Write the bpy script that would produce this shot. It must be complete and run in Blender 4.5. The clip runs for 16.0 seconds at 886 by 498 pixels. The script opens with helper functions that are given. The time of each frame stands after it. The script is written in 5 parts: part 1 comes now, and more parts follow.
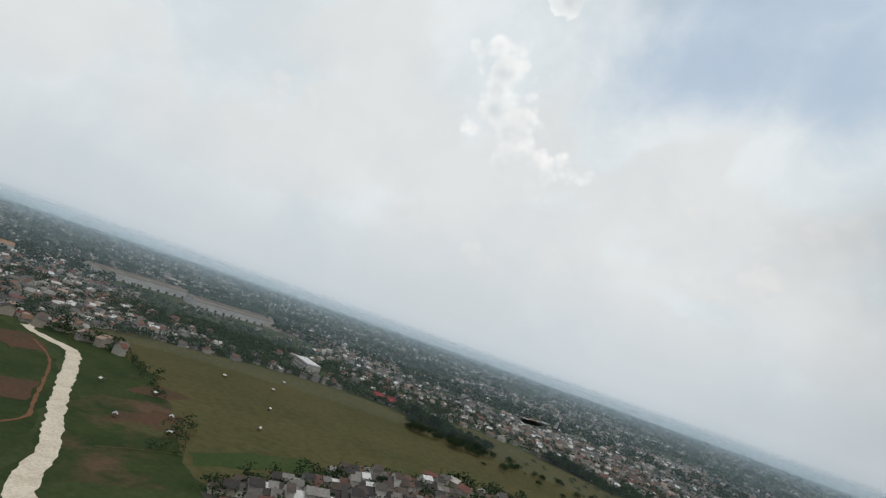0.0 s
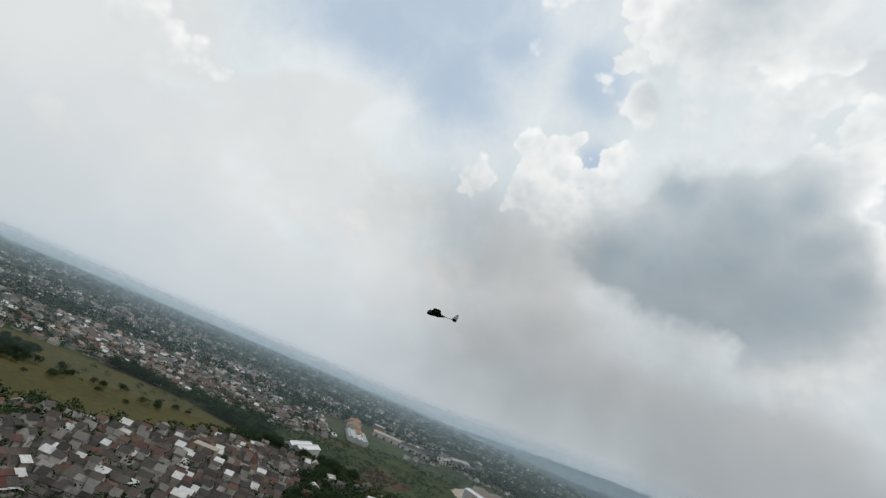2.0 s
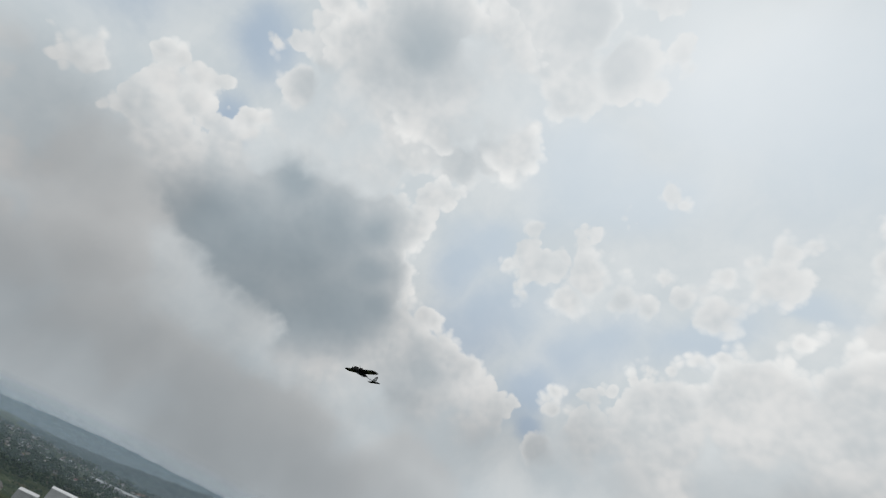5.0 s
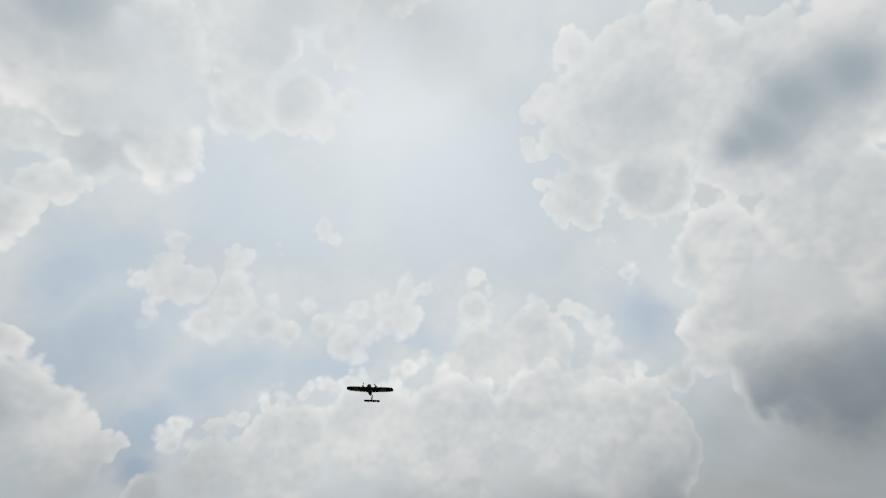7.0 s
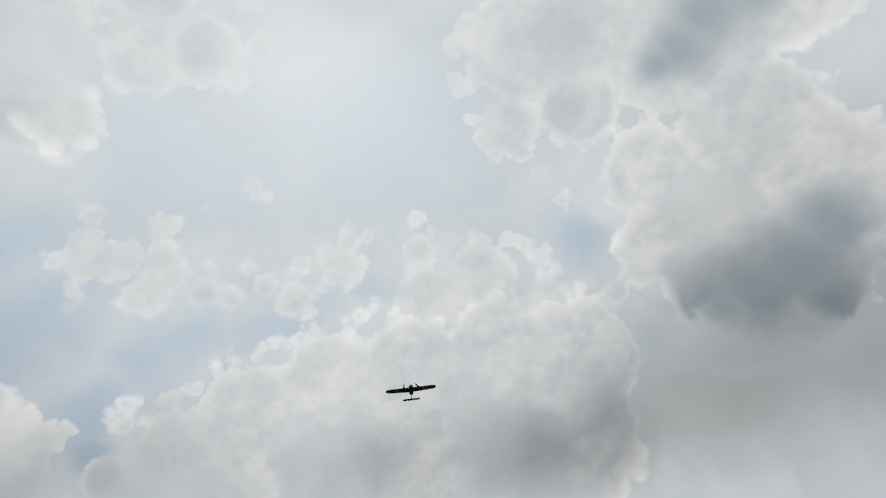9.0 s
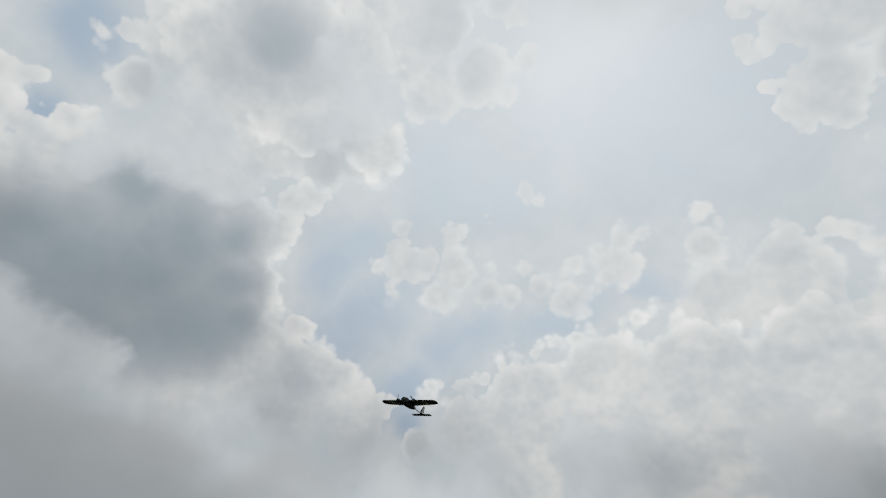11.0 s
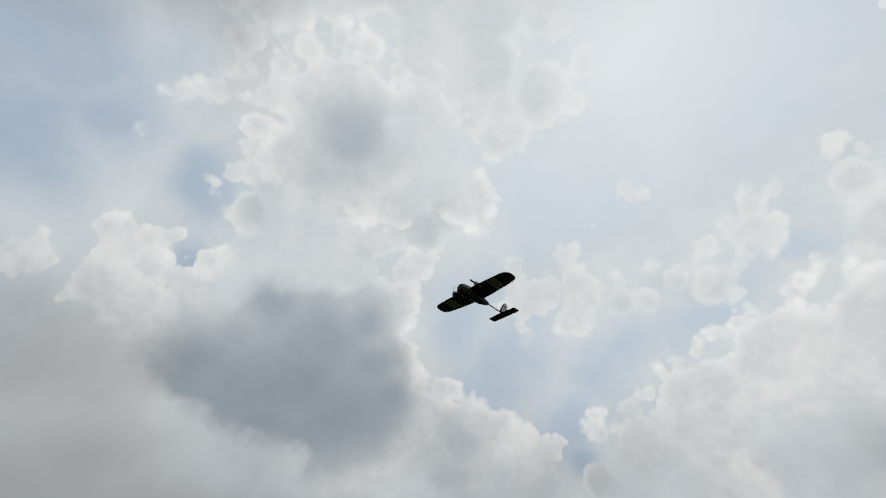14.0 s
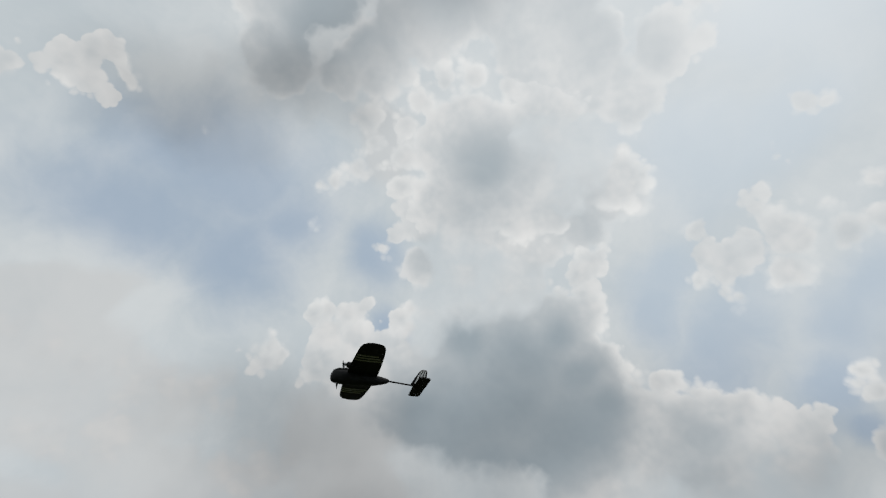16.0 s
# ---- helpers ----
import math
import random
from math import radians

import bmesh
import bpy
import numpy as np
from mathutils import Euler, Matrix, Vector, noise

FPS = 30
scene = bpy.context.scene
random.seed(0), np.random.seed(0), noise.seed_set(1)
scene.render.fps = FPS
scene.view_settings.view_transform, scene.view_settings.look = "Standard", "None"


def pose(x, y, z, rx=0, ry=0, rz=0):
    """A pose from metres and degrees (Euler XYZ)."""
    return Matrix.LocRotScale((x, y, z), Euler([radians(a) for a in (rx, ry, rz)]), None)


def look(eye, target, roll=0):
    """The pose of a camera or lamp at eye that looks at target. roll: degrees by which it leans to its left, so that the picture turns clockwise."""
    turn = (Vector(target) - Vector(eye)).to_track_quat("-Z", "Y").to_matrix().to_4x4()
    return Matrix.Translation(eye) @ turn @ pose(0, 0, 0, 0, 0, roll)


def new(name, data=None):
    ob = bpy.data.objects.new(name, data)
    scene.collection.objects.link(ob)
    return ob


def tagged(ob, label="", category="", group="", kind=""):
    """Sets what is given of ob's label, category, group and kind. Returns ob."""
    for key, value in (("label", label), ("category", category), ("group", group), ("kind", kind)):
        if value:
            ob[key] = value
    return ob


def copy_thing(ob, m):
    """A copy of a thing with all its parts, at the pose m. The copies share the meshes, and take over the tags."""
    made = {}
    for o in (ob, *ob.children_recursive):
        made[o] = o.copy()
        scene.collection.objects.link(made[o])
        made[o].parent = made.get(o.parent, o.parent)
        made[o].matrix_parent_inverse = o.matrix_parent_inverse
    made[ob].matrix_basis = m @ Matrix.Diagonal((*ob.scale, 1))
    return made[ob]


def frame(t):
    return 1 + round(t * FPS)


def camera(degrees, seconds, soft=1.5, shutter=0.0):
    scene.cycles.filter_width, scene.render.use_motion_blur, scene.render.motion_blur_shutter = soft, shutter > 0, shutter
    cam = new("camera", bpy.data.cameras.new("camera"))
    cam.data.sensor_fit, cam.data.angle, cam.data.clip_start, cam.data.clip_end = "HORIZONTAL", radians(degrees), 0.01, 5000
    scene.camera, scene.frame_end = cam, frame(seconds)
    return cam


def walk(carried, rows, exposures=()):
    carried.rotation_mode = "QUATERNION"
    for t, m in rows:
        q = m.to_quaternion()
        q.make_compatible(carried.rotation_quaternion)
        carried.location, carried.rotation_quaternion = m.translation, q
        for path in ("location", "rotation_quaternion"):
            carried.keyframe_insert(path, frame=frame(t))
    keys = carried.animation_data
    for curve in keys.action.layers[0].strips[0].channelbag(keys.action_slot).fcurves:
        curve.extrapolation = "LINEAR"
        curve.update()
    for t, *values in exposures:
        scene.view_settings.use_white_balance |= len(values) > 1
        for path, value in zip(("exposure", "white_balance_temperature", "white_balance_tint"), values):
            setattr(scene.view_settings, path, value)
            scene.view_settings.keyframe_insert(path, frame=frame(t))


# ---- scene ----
PLANE_Z = 86.85
cam = camera(83.30, 16.0, soft=1.3)
walk(cam, [
    (0, pose(-3.05, -11.04, 87.89, 100.22, -19.00, -3.36)),
    (0.5, pose(-4.76, -11.56, 86.79, 102.45, -21.27, -16.70)),
    (1, pose(-6.61, -11.72, 85.81, 103.39, -21.02, -27.62)),
    (1.5, pose(-8.86, -11.28, 84.72, 105.76, -20.88, -39.94)),
    (2, pose(-10.55, -10.08, 84.39, 108.15, -22.17, -51.09)),
    (2.5, pose(-11.70, -8.35, 84.32, 108.67, -21.43, -60.35)),
    (3, pose(-12.50, -6.90, 84.32, 107.84, -20.97, -69.24)),
    (3.5, pose(-12.99, -5.52, 84.25, 108.03, -21.33, -76.14)),
    (4, pose(-13.37, -3.97, 84.18, 111.99, -24.25, -85.14)),
    (4.5, pose(-13.39, -2.46, 83.57, 118.13, -26.87, -93.48)),
    (5, pose(-13.10, -0.55, 82.88, 126.60, -22.70, -105.44)),
    (5.2, pose(-12.87, 0.48, 82.49, 128.81, -19.69, -109.34)),
    (7.3, pose(-8.28, 7.95, 79.94, 135.29, -0.35, -141.99)),
    (7.5, pose(-7.86, 8.27, 80.01, 133.42, 0.57, -142.54)),
    (8, pose(-7.41, 8.93, 80.35, 130.38, 4.70, -142.81)),
    (8.2, pose(-7.24, 9.10, 80.61, 129.91, 7.42, -142.60)),
    (10.3, pose(-8.40, 5.45, 82.95, 132.74, -0.37, -133.22)),
    (10.5, pose(-8.74, 4.67, 83.09, 132.97, -1.19, -127.13)),
    (11, pose(-9.09, 2.81, 83.18, 129.64, -10.83, -115.50)),
    (11.5, pose(-9.07, 1.31, 83.38, 126.38, -18.76, -108.04)),
    (12, pose(-8.78, 0.47, 83.52, 123.68, -21.30, -100.96)),
    (12.5, pose(-8.21, 0.08, 83.40, 122.52, -20.66, -95.26)),
    (13, pose(-7.21, -0.00, 83.39, 125.15, -16.42, -93.77)),
    (13.5, pose(-6.00, 0.30, 83.30, 126.65, -8.28, -92.31)),
    (14, pose(-5.00, 0.39, 83.20, 131.31, -5.63, -94.13)),
    (14.5, pose(-4.25, 0.29, 83.28, 136.67, -4.12, -93.14)),
    (15, pose(-3.75, -0.19, 83.49, 136.85, -2.87, -88.86)),
    (15.5, pose(-3.64, -1.10, 84.02, 135.35, -3.19, -79.01)),
    (16, pose(-3.64, -2.47, 84.76, 131.09, -3.91, -67.81)),
], [(0, 0.22), (3.5, 0.2), (5, -0.04), (7.5, -0.09), (8.2, -0.13), (10.5, -0.09), (11.2, -0.16), (12, -0.1), (13, -0.05), (14, -0.08), (16, -0.13)])

# ---- sky, clouds, sun ----
SUN_AZ, SUN_EL = 120.0, 66.0


def heading(az, el=0.0):
    """Unit vector; az clockwise from +y."""
    a, e = radians(az), radians(el)
    return Vector((math.sin(a) * math.cos(e), math.cos(a) * math.cos(e), math.sin(e)))


world = bpy.data.worlds.new("hazy_cumulus_sky")
scene.world = world
world.use_nodes = True
WN, WL = world.node_tree.nodes, world.node_tree.links
WN.clear()


def wire(socket, value):
    if isinstance(value, bpy.types.NodeSocket):
        WL.new(value, socket)
    elif value is not None:
        socket.default_value = value


def wmath(op, a, b=None, c=None, clamp=False):
    n = WN.new("ShaderNodeMath")
    n.operation, n.use_clamp = op, clamp
    for s, v in zip(n.inputs, (a, b, c)):
        wire(s, v)
    return n.outputs[0]


def wvec(op, a, b=None, scale=None):
    n = WN.new("ShaderNodeVectorMath")
    n.operation = op
    wire(n.inputs[0], a)
    if b is not None:
        wire(n.inputs[1], b)
    if scale is not None:
        wire(n.inputs["Scale"], scale)
    return n.outputs["Value" if op in ("LENGTH", "DOT_PRODUCT") else "Vector"]


def wnoise(vec, scale, detail=4.0, rough=0.55, colour=False, kind="FBM"):
    n = WN.new("ShaderNodeTexNoise")
    n.noise_type = kind
    wire(n.inputs["Vector"], vec)
    n.inputs["Scale"].default_value, n.inputs["Detail"].default_value, n.inputs["Roughness"].default_value = scale, detail, rough
    return n.outputs["Color" if colour else "Fac"]


def wvoronoi(vec, scale, detail, rough):
    n = WN.new("ShaderNodeTexVoronoi")
    n.feature = "F1"
    wire(n.inputs["Vector"], vec)
    n.inputs["Scale"].default_value, n.inputs["Detail"].default_value = scale, detail
    n.inputs["Roughness"].default_value = rough
    return n.outputs["Distance"]


def wstep(value, lo, hi, a=0.0, b=1.0):
    n = WN.new("ShaderNodeMapRange")
    n.interpolation_type = "SMOOTHSTEP"
    wire(n.inputs["Value"], value)
    for key, v in (("From Min", lo), ("From Max", hi), ("To Min", a), ("To Max", b)):
        wire(n.inputs[key], v)
    return n.outputs["Result"]


def wmix(fac, a, b, mode="MIX"):
    n = WN.new("ShaderNodeMix")
    n.data_type, n.blend_type = "RGBA", mode
    wire(n.inputs[0], fac)
    wire(n.inputs[6], a)
    wire(n.inputs[7], b)
    return n.outputs[2]


def tone(r, g, b):
    """A linear colour from 8-bit display values."""
    return tuple(((v / 255 + 0.055) / 1.055) ** 2.4 if v > 10 else v / 255 / 12.92 for v in (r, g, b)) + (1.0,)


way = wvec("NORMALIZE", WN.new("ShaderNodeTexCoord").outputs["Generated"])
bend_a = wvec("SUBTRACT", wnoise(way, 7.0, 1.0, 0.5, True), (0.5, 0.5, 0.5))
bend_b = wvec("SUBTRACT", wnoise(way, 30.0, 3.0, 0.55, True), (0.5, 0.5, 0.5))
curl = wvec("ADD", way, wvec("ADD", wvec("SCALE", bend_a, scale=0.012), wvec("SCALE", bend_b, scale=0.011)))
drift = wvec("ADD", way, wvec("ADD", wvec("SCALE", bend_a, scale=0.08), wvec("SCALE", bend_b, scale=0.02)))

calm = wvec("ADD", way, wvec("SCALE", bend_a, scale=0.06))

FIELDS = {}          # kind -> joined field of all its puffs or banks
BLEND = {"soft": 0.5, "blue": 0.4, "dim": 0.5, "drab": 0.5}


def after(kind, at):
    """The place looked up, taken after the puffs before it, which keeps the shader small."""
    if kind not in FIELDS:
        return at
    chain = WN.new("ShaderNodeVectorMath")
    chain.operation = "MULTIPLY_ADD"
    wire(chain.inputs[0], FIELDS[kind])
    chain.inputs[1].default_value = (1e-7, 1e-7, 1e-7)
    wire(chain.inputs[2], at)
    return chain.outputs[0]


def puffs(kind, *rows):
    """Round puffs: azimuth, elevation, radius, in degrees. The field is the depth in degrees behind the joined outline;
    for shades and melting edges it is the depth in parts of the radius."""
    for az, el, r in rows:
        n = WN.new("ShaderNodeVectorMath")
        n.operation = "DISTANCE"
        wire(n.inputs[0], after(kind, curl if kind in HEAPS else calm))
        n.inputs[1].default_value = heading(az, el)
        if kind in HEAPS:
            deep = wmath("MULTIPLY_ADD", n.outputs["Value"], -math.degrees(1.0), r)
            blend = 1.1
        else:
            deep = wmath("MULTIPLY_ADD", n.outputs["Value"], -math.degrees(1.0) / r, 1.0)
            blend = 0.6
        FIELDS[kind] = wmath("SMOOTH_MAX", FIELDS[kind], deep, blend) if kind in FIELDS else deep


def banks(kind, *rows):
    """Wide soft banks: azimuth, elevation, half width, half height, tilt, in degrees. The field is the smallest scaled distance."""
    for az, el, a, b, tilt in rows:
        c = heading(az, el)
        east = heading(az + 90)
        up = c.cross(east) * -1
        if up.z < 0:
            up = -up
        u = east * math.cos(radians(tilt)) + up * math.sin(radians(tilt))
        w = c.cross(u)
        n = WN.new("ShaderNodeMapping")
        n.vector_type = "TEXTURE"
        wire(n.inputs["Vector"], after(kind, drift))
        n.inputs["Location"].default_value = c
        n.inputs["Rotation"].default_value = Matrix((u, w, c)).transposed().to_euler()
        n.inputs["Scale"].default_value = (radians(a), radians(b), 1.0)
        far = wvec("LENGTH", n.outputs[0])
        FIELDS[kind] = wmath("SMOOTH_MIN", FIELDS[kind], far, BLEND[kind]) if kind in FIELDS else far


HEAPS = ("far", "back", "mid", "front")
puffs('far', (40.5, 15.4, 1.9), (43.3, 14.7, 1.8), (45.7, 14.0, 1.6), (46.0, 10.3, 2.4), (51.6, 15.9, 2.3), (53.7, 16.4, 1.6), (56.0, 14.1, 1.3), (55.3, 11.6, 2.3), (58.7, 11.1, 1.3), (50.7, 12.5, 2.2), (49.7, 8.0, 2.8), (35.8, 20.3, 1.7), (37.4, 20.0, 1.3))   # hazy bank in the north-east
puffs('far', (10.0, 22.7, 2.0), (11.8, 22.4, 1.5), (7.3, 22.2, 2.4), (30.9, 21.6, 2.5), (35.7, 21.0, 2.6), (41.0, 19.5, 2.5), (25.1, 21.3, 3.0), (11.7, 13.0, 2.3), (13.8, 12.4, 1.9), (4.4, 9.6, 2.2), (3.0, 10.4, 1.8), (55.1, 15.5, 2.5), (57.7, 13.8, 2.2), (50.9, 15.3, 3.2), (47.0, 15.9, 2.6), (60.5, 11.5, 1.5))   # streaked bank in the north
puffs('far', (-19.5, 19.6, 2.9), (-15.4, 19.5, 2.7), (-24.1, 18.1, 2.8), (-33.9, 16.4, 2.0), (-26.1, 14.2, 2.2), (-4.3, 13.0, 1.9), (-7.3, 13.3, 2.6), (-14.6, 11.1, 2.5), (21.0, 20.4, 2.9), (26.9, 20.3, 3.0), (33.5, 20.9, 2.9), (38.1, 21.0, 2.5))   # pale heaps far in the north
puffs('front', (48.3, 31.3, 1.4), (50.1, 32.1, 1.6), (52.4, 32.1, 1.6), (54.1, 32.8, 1.2), (51.0, 29.8, 2.5), (54.0, 29.4, 2.3), (56.4, 29.3, 1.8), (54.5, 26.0, 3.4), (58.8, 28.3, 1.5), (50.7, 26.1, 2.7))   # tower on the flank of the great cloud
puffs('front', (59.5, 32.6, 1.6), (61.0, 33.9, 1.4), (61.8, 35.0, 0.8), (61.2, 31.4, 1.7), (63.9, 33.5, 2.4))   # small heap beside it
puffs('front', (71.9, 25.5, 11.3), (64.1, 24.2, 8.4), (78.8, 24.4, 8.9), (68.3, 31.0, 5.0), (79.6, 32.0, 5.2), (58.0, 23.3, 4.6), (94.8, 18.3, 6.7), (100.6, 16.8, 4.7), (87.9, 19.8, 6.3), (82.9, 16.4, 7.4))   # the great cloud
puffs('front', (86.2, 38.9, 1.9), (84.3, 37.6, 2.2), (84.0, 35.6, 1.8), (85.4, 33.4, 1.2), (83.7, 33.5, 2.9), (84.1, 29.8, 1.3), (85.9, 29.4, 1.3), (86.9, 27.6, 1.0), (86.3, 26.0, 1.8), (88.9, 25.3, 1.5), (91.1, 25.6, 1.8), (92.9, 25.6, 1.1), (94.6, 24.1, 1.5), (96.8, 22.8, 1.5), (98.7, 22.4, 1.7), (101.0, 21.5, 1.7), (103.1, 20.9, 1.3), (104.5, 20.4, 0.8))   # its bright eastern edge
puffs('back', (43.0, 26.0, 1.2), (44.2, 26.8, 1.2), (45.9, 26.3, 0.9), (46.0, 24.8, 1.2), (44.4, 25.1, 1.6))   # lone puff
puffs('far', (23.9, 20.0, 2.6), (28.0, 20.4, 2.8), (33.1, 19.9, 2.7), (37.9, 19.0, 2.3), (27.4, 14.1, 3.4), (33.5, 14.8, 3.3), (40.0, 15.2, 1.8), (44.5, 13.5, 2.3))   # warm heaps low in the north
puffs('back', (55.4, 40.0, 1.1), (56.9, 41.4, 1.1), (58.7, 42.6, 1.4), (59.7, 44.6, 2.2), (57.6, 45.6, 1.2), (57.4, 47.6, 2.1), (67.1, 44.3, 6.6), (76.4, 42.8, 5.6), (68.2, 38.4, 4.3), (62.2, 38.8, 3.3), (67.6, 34.4, 3.7), (74.7, 37.1, 5.1))   # cloud above the great one
puffs('back', (92.7, 49.3, 2.1), (90.2, 49.4, 2.0), (95.1, 47.9, 1.2), (96.4, 45.9, 1.0), (93.9, 45.1, 2.3), (89.1, 45.4, 3.7), (85.7, 43.2, 3.4))   # its eastern edge
puffs('mid', (56.2, 50.6, 2.0), (56.6, 47.4, 1.7), (55.3, 54.5, 1.9), (57.8, 56.9, 1.9), (61.9, 59.5, 1.8), (68.0, 60.0, 1.9), (74.7, 59.3, 1.9), (79.3, 58.8, 1.4), (67.6, 52.4, 6.8), (77.3, 48.7, 7.1), (64.7, 46.4, 4.6), (92.1, 47.0, 3.4), (95.6, 46.9, 1.5), (82.3, 53.8, 5.1), (87.2, 48.2, 3.9))   # bright heap overhead
puffs('back', (46.9, 54.0, 2.3), (50.3, 51.6, 1.6), (48.4, 48.3, 1.9), (45.9, 45.8, 1.5), (43.8, 45.3, 1.2), (41.0, 56.9, 3.2), (47.3, 59.8, 4.4), (53.7, 66.0, 6.1), (29.2, 55.5, 4.8), (21.8, 50.8, 3.0), (83.7, 70.1, 8.5), (107.6, 66.5, 3.2), (113.9, 65.0, 1.4), (114.8, 60.8, 1.7), (117.0, 59.1, 1.3), (111.9, 57.3, 1.6), (105.3, 58.3, 3.7), (96.6, 55.2, 3.8), (85.9, 60.3, 7.4), (53.9, 77.0, 10.0), (22.9, 64.7, 8.3), (115.0, 75.1, 4.7))   # cloud over the zenith
puffs('back', (44.8, 41.5, 0.6), (45.2, 40.3, 0.5), (25.7, 45.2, 0.3))   # small scraps
puffs('front', (7.7, 40.9, 1.5), (6.4, 39.7, 1.6), (9.3, 42.4, 1.8), (10.3, 44.7, 1.4), (11.5, 46.1, 1.2), (14.5, 45.1, 1.0), (15.0, 43.0, 0.9), (12.2, 42.3, 1.3), (5.0, 38.3, 1.8))   # high puff in the clear air
puffs('front', (169.9, 66.0, 2.1), (164.1, 65.2, 1.1), (159.9, 62.9, 1.6), (156.5, 60.9, 1.2), (155.0, 58.4, 1.1), (156.1, 56.4, 1.1), (155.8, 53.6, 1.1), (156.6, 51.0, 1.4), (158.2, 49.6, 1.1), (163.2, 46.0, 1.4), (162.5, 48.1, 1.5), (162.3, 51.4, 3.7), (169.5, 58.8, 6.3), (-178.8, 58.6, 8.1), (-167.5, 49.9, 8.9), (173.5, 50.0, 4.9), (-155.0, 47.0, 7.1))   # western bank of the southern cloud
puffs('front', (165.8, 41.6, 1.5), (163.8, 41.0, 0.9), (168.8, 41.9, 1.1), (172.3, 39.9, 1.6), (170.3, 37.3, 0.8), (169.6, 33.7, 1.4), (177.8, 40.1, 5.3), (177.0, 33.5, 6.2), (-170.3, 38.1, 7.2), (171.6, 32.0, 2.8), (167.5, 30.2, 2.0), (-177.8, 26.5, 9.0), (-168.1, 30.8, 6.6))   # body of the southern cloud
puffs('front', (109.3, 23.6, 1.2), (110.4, 24.2, 0.9), (108.7, 22.6, 0.7), (109.9, 21.7, 1.6), (113.2, 24.1, 1.0), (114.4, 24.9, 0.8), (115.7, 25.4, 1.2), (117.5, 27.2, 1.2), (119.2, 28.1, 1.1), (121.5, 29.0, 1.3), (123.9, 30.4, 1.3), (126.4, 31.3, 1.1), (128.5, 31.8, 0.8), (132.0, 33.3, 1.2), (133.8, 33.5, 1.0), (136.1, 33.9, 0.9), (138.0, 33.0, 1.1))   # heaped bank in the south-east
puffs('front', (114.1, 19.1, 4.2), (121.4, 22.8, 5.7), (130.3, 25.4, 6.4), (140.5, 26.5, 6.7), (151.0, 27.3, 6.6), (160.7, 25.2, 6.3), (109.7, 17.4, 2.7), (137.6, 16.9, 9.8), (155.9, 17.9, 8.6), (120.5, 16.0, 7.0))   # its body
puffs('back', (107.2, 40.0, 1.2), (109.0, 40.7, 1.0), (111.6, 39.3, 1.3), (113.7, 38.2, 0.8), (105.5, 37.9, 1.2), (105.2, 36.0, 1.5), (100.0, 39.6, 1.2), (100.0, 37.5, 1.6), (98.5, 34.6, 0.8), (102.3, 35.5, 2.4), (109.1, 36.4, 3.0), (107.8, 33.5, 2.4), (102.3, 32.2, 1.3), (114.0, 34.9, 2.4))   # second row of heaps
puffs('back', (118.6, 38.2, 1.0), (121.4, 36.4, 1.6), (123.4, 37.7, 1.5), (126.1, 39.2, 1.5), (129.1, 40.8, 1.6), (132.3, 41.8, 1.6), (135.3, 42.3, 1.2), (137.5, 42.1, 0.9), (117.6, 34.5, 1.7), (125.5, 35.3, 2.6), (131.1, 38.8, 2.9), (143.2, 44.1, 1.2), (141.8, 42.8, 1.1), (145.2, 42.1, 1.2), (142.7, 40.2, 2.5), (146.9, 39.5, 1.7), (152.8, 39.6, 1.7), (156.0, 39.4, 1.4), (158.3, 38.4, 1.4), (160.2, 36.8, 1.4), (161.9, 34.7, 1.1), (164.1, 32.3, 0.9), (165.8, 31.6, 0.7), (150.4, 34.8, 5.4), (143.4, 33.8, 4.8), (158.8, 31.4, 3.3))   # third row of heaps
puffs('back', (117.3, 46.6, 1.3), (115.6, 45.5, 0.9), (119.3, 46.0, 0.6), (112.3, 43.7, 0.6))   # faint scraps
puffs('back', (-3.5, 31.3, 1.5), (-1.5, 32.5, 1.3), (0.8, 32.6, 1.3), (2.3, 31.3, 1.3), (3.9, 30.6, 0.9), (0.1, 30.4, 2.2), (-0.3, 28.3, 1.9), (3.7, 28.7, 1.1), (0.2, 25.9, 2.3), (3.6, 26.7, 2.0), (-1.0, 23.8, 1.5), (3.4, 24.0, 2.6), (-4.5, 30.3, 0.7), (9.5, 22.1, 1.8), (11.8, 22.1, 1.2), (13.1, 21.7, 0.8), (6.8, 22.4, 1.8), (7.0, 19.4, 3.2), (4.1, 20.9, 2.5))   # tall far tower in the north
puffs('melt', (68.0, 33.9, 4.4), (73.3, 36.5, 3.8), (64.9, 13.3, 6.8), (57.4, 15.7, 6.0), (71.5, 11.3, 7.6), (52.8, 21.0, 3.2), (84.9, 12.0, 7.2), (98.2, 12.1, 6.9), (63.9, 30.1, 2.4))
puffs('melt', (115.8, 14.5, 5.6), (131.8, 15.7, 7.9), (149.6, 15.7, 8.6), (-179.4, 34.1, 4.2), (179.7, 21.8, 5.6), (166.5, 33.2, 1.8))
puffs('melt', (82.9, 50.6, 5.2), (66.9, 41.6, 3.7), (19.9, 49.3, 3.8))
puffs('melt', (-0.9, 19.1, 2.2), (5.4, 18.1, 3.5))
puffs('melt', (8.6, 37.5, 1.7))
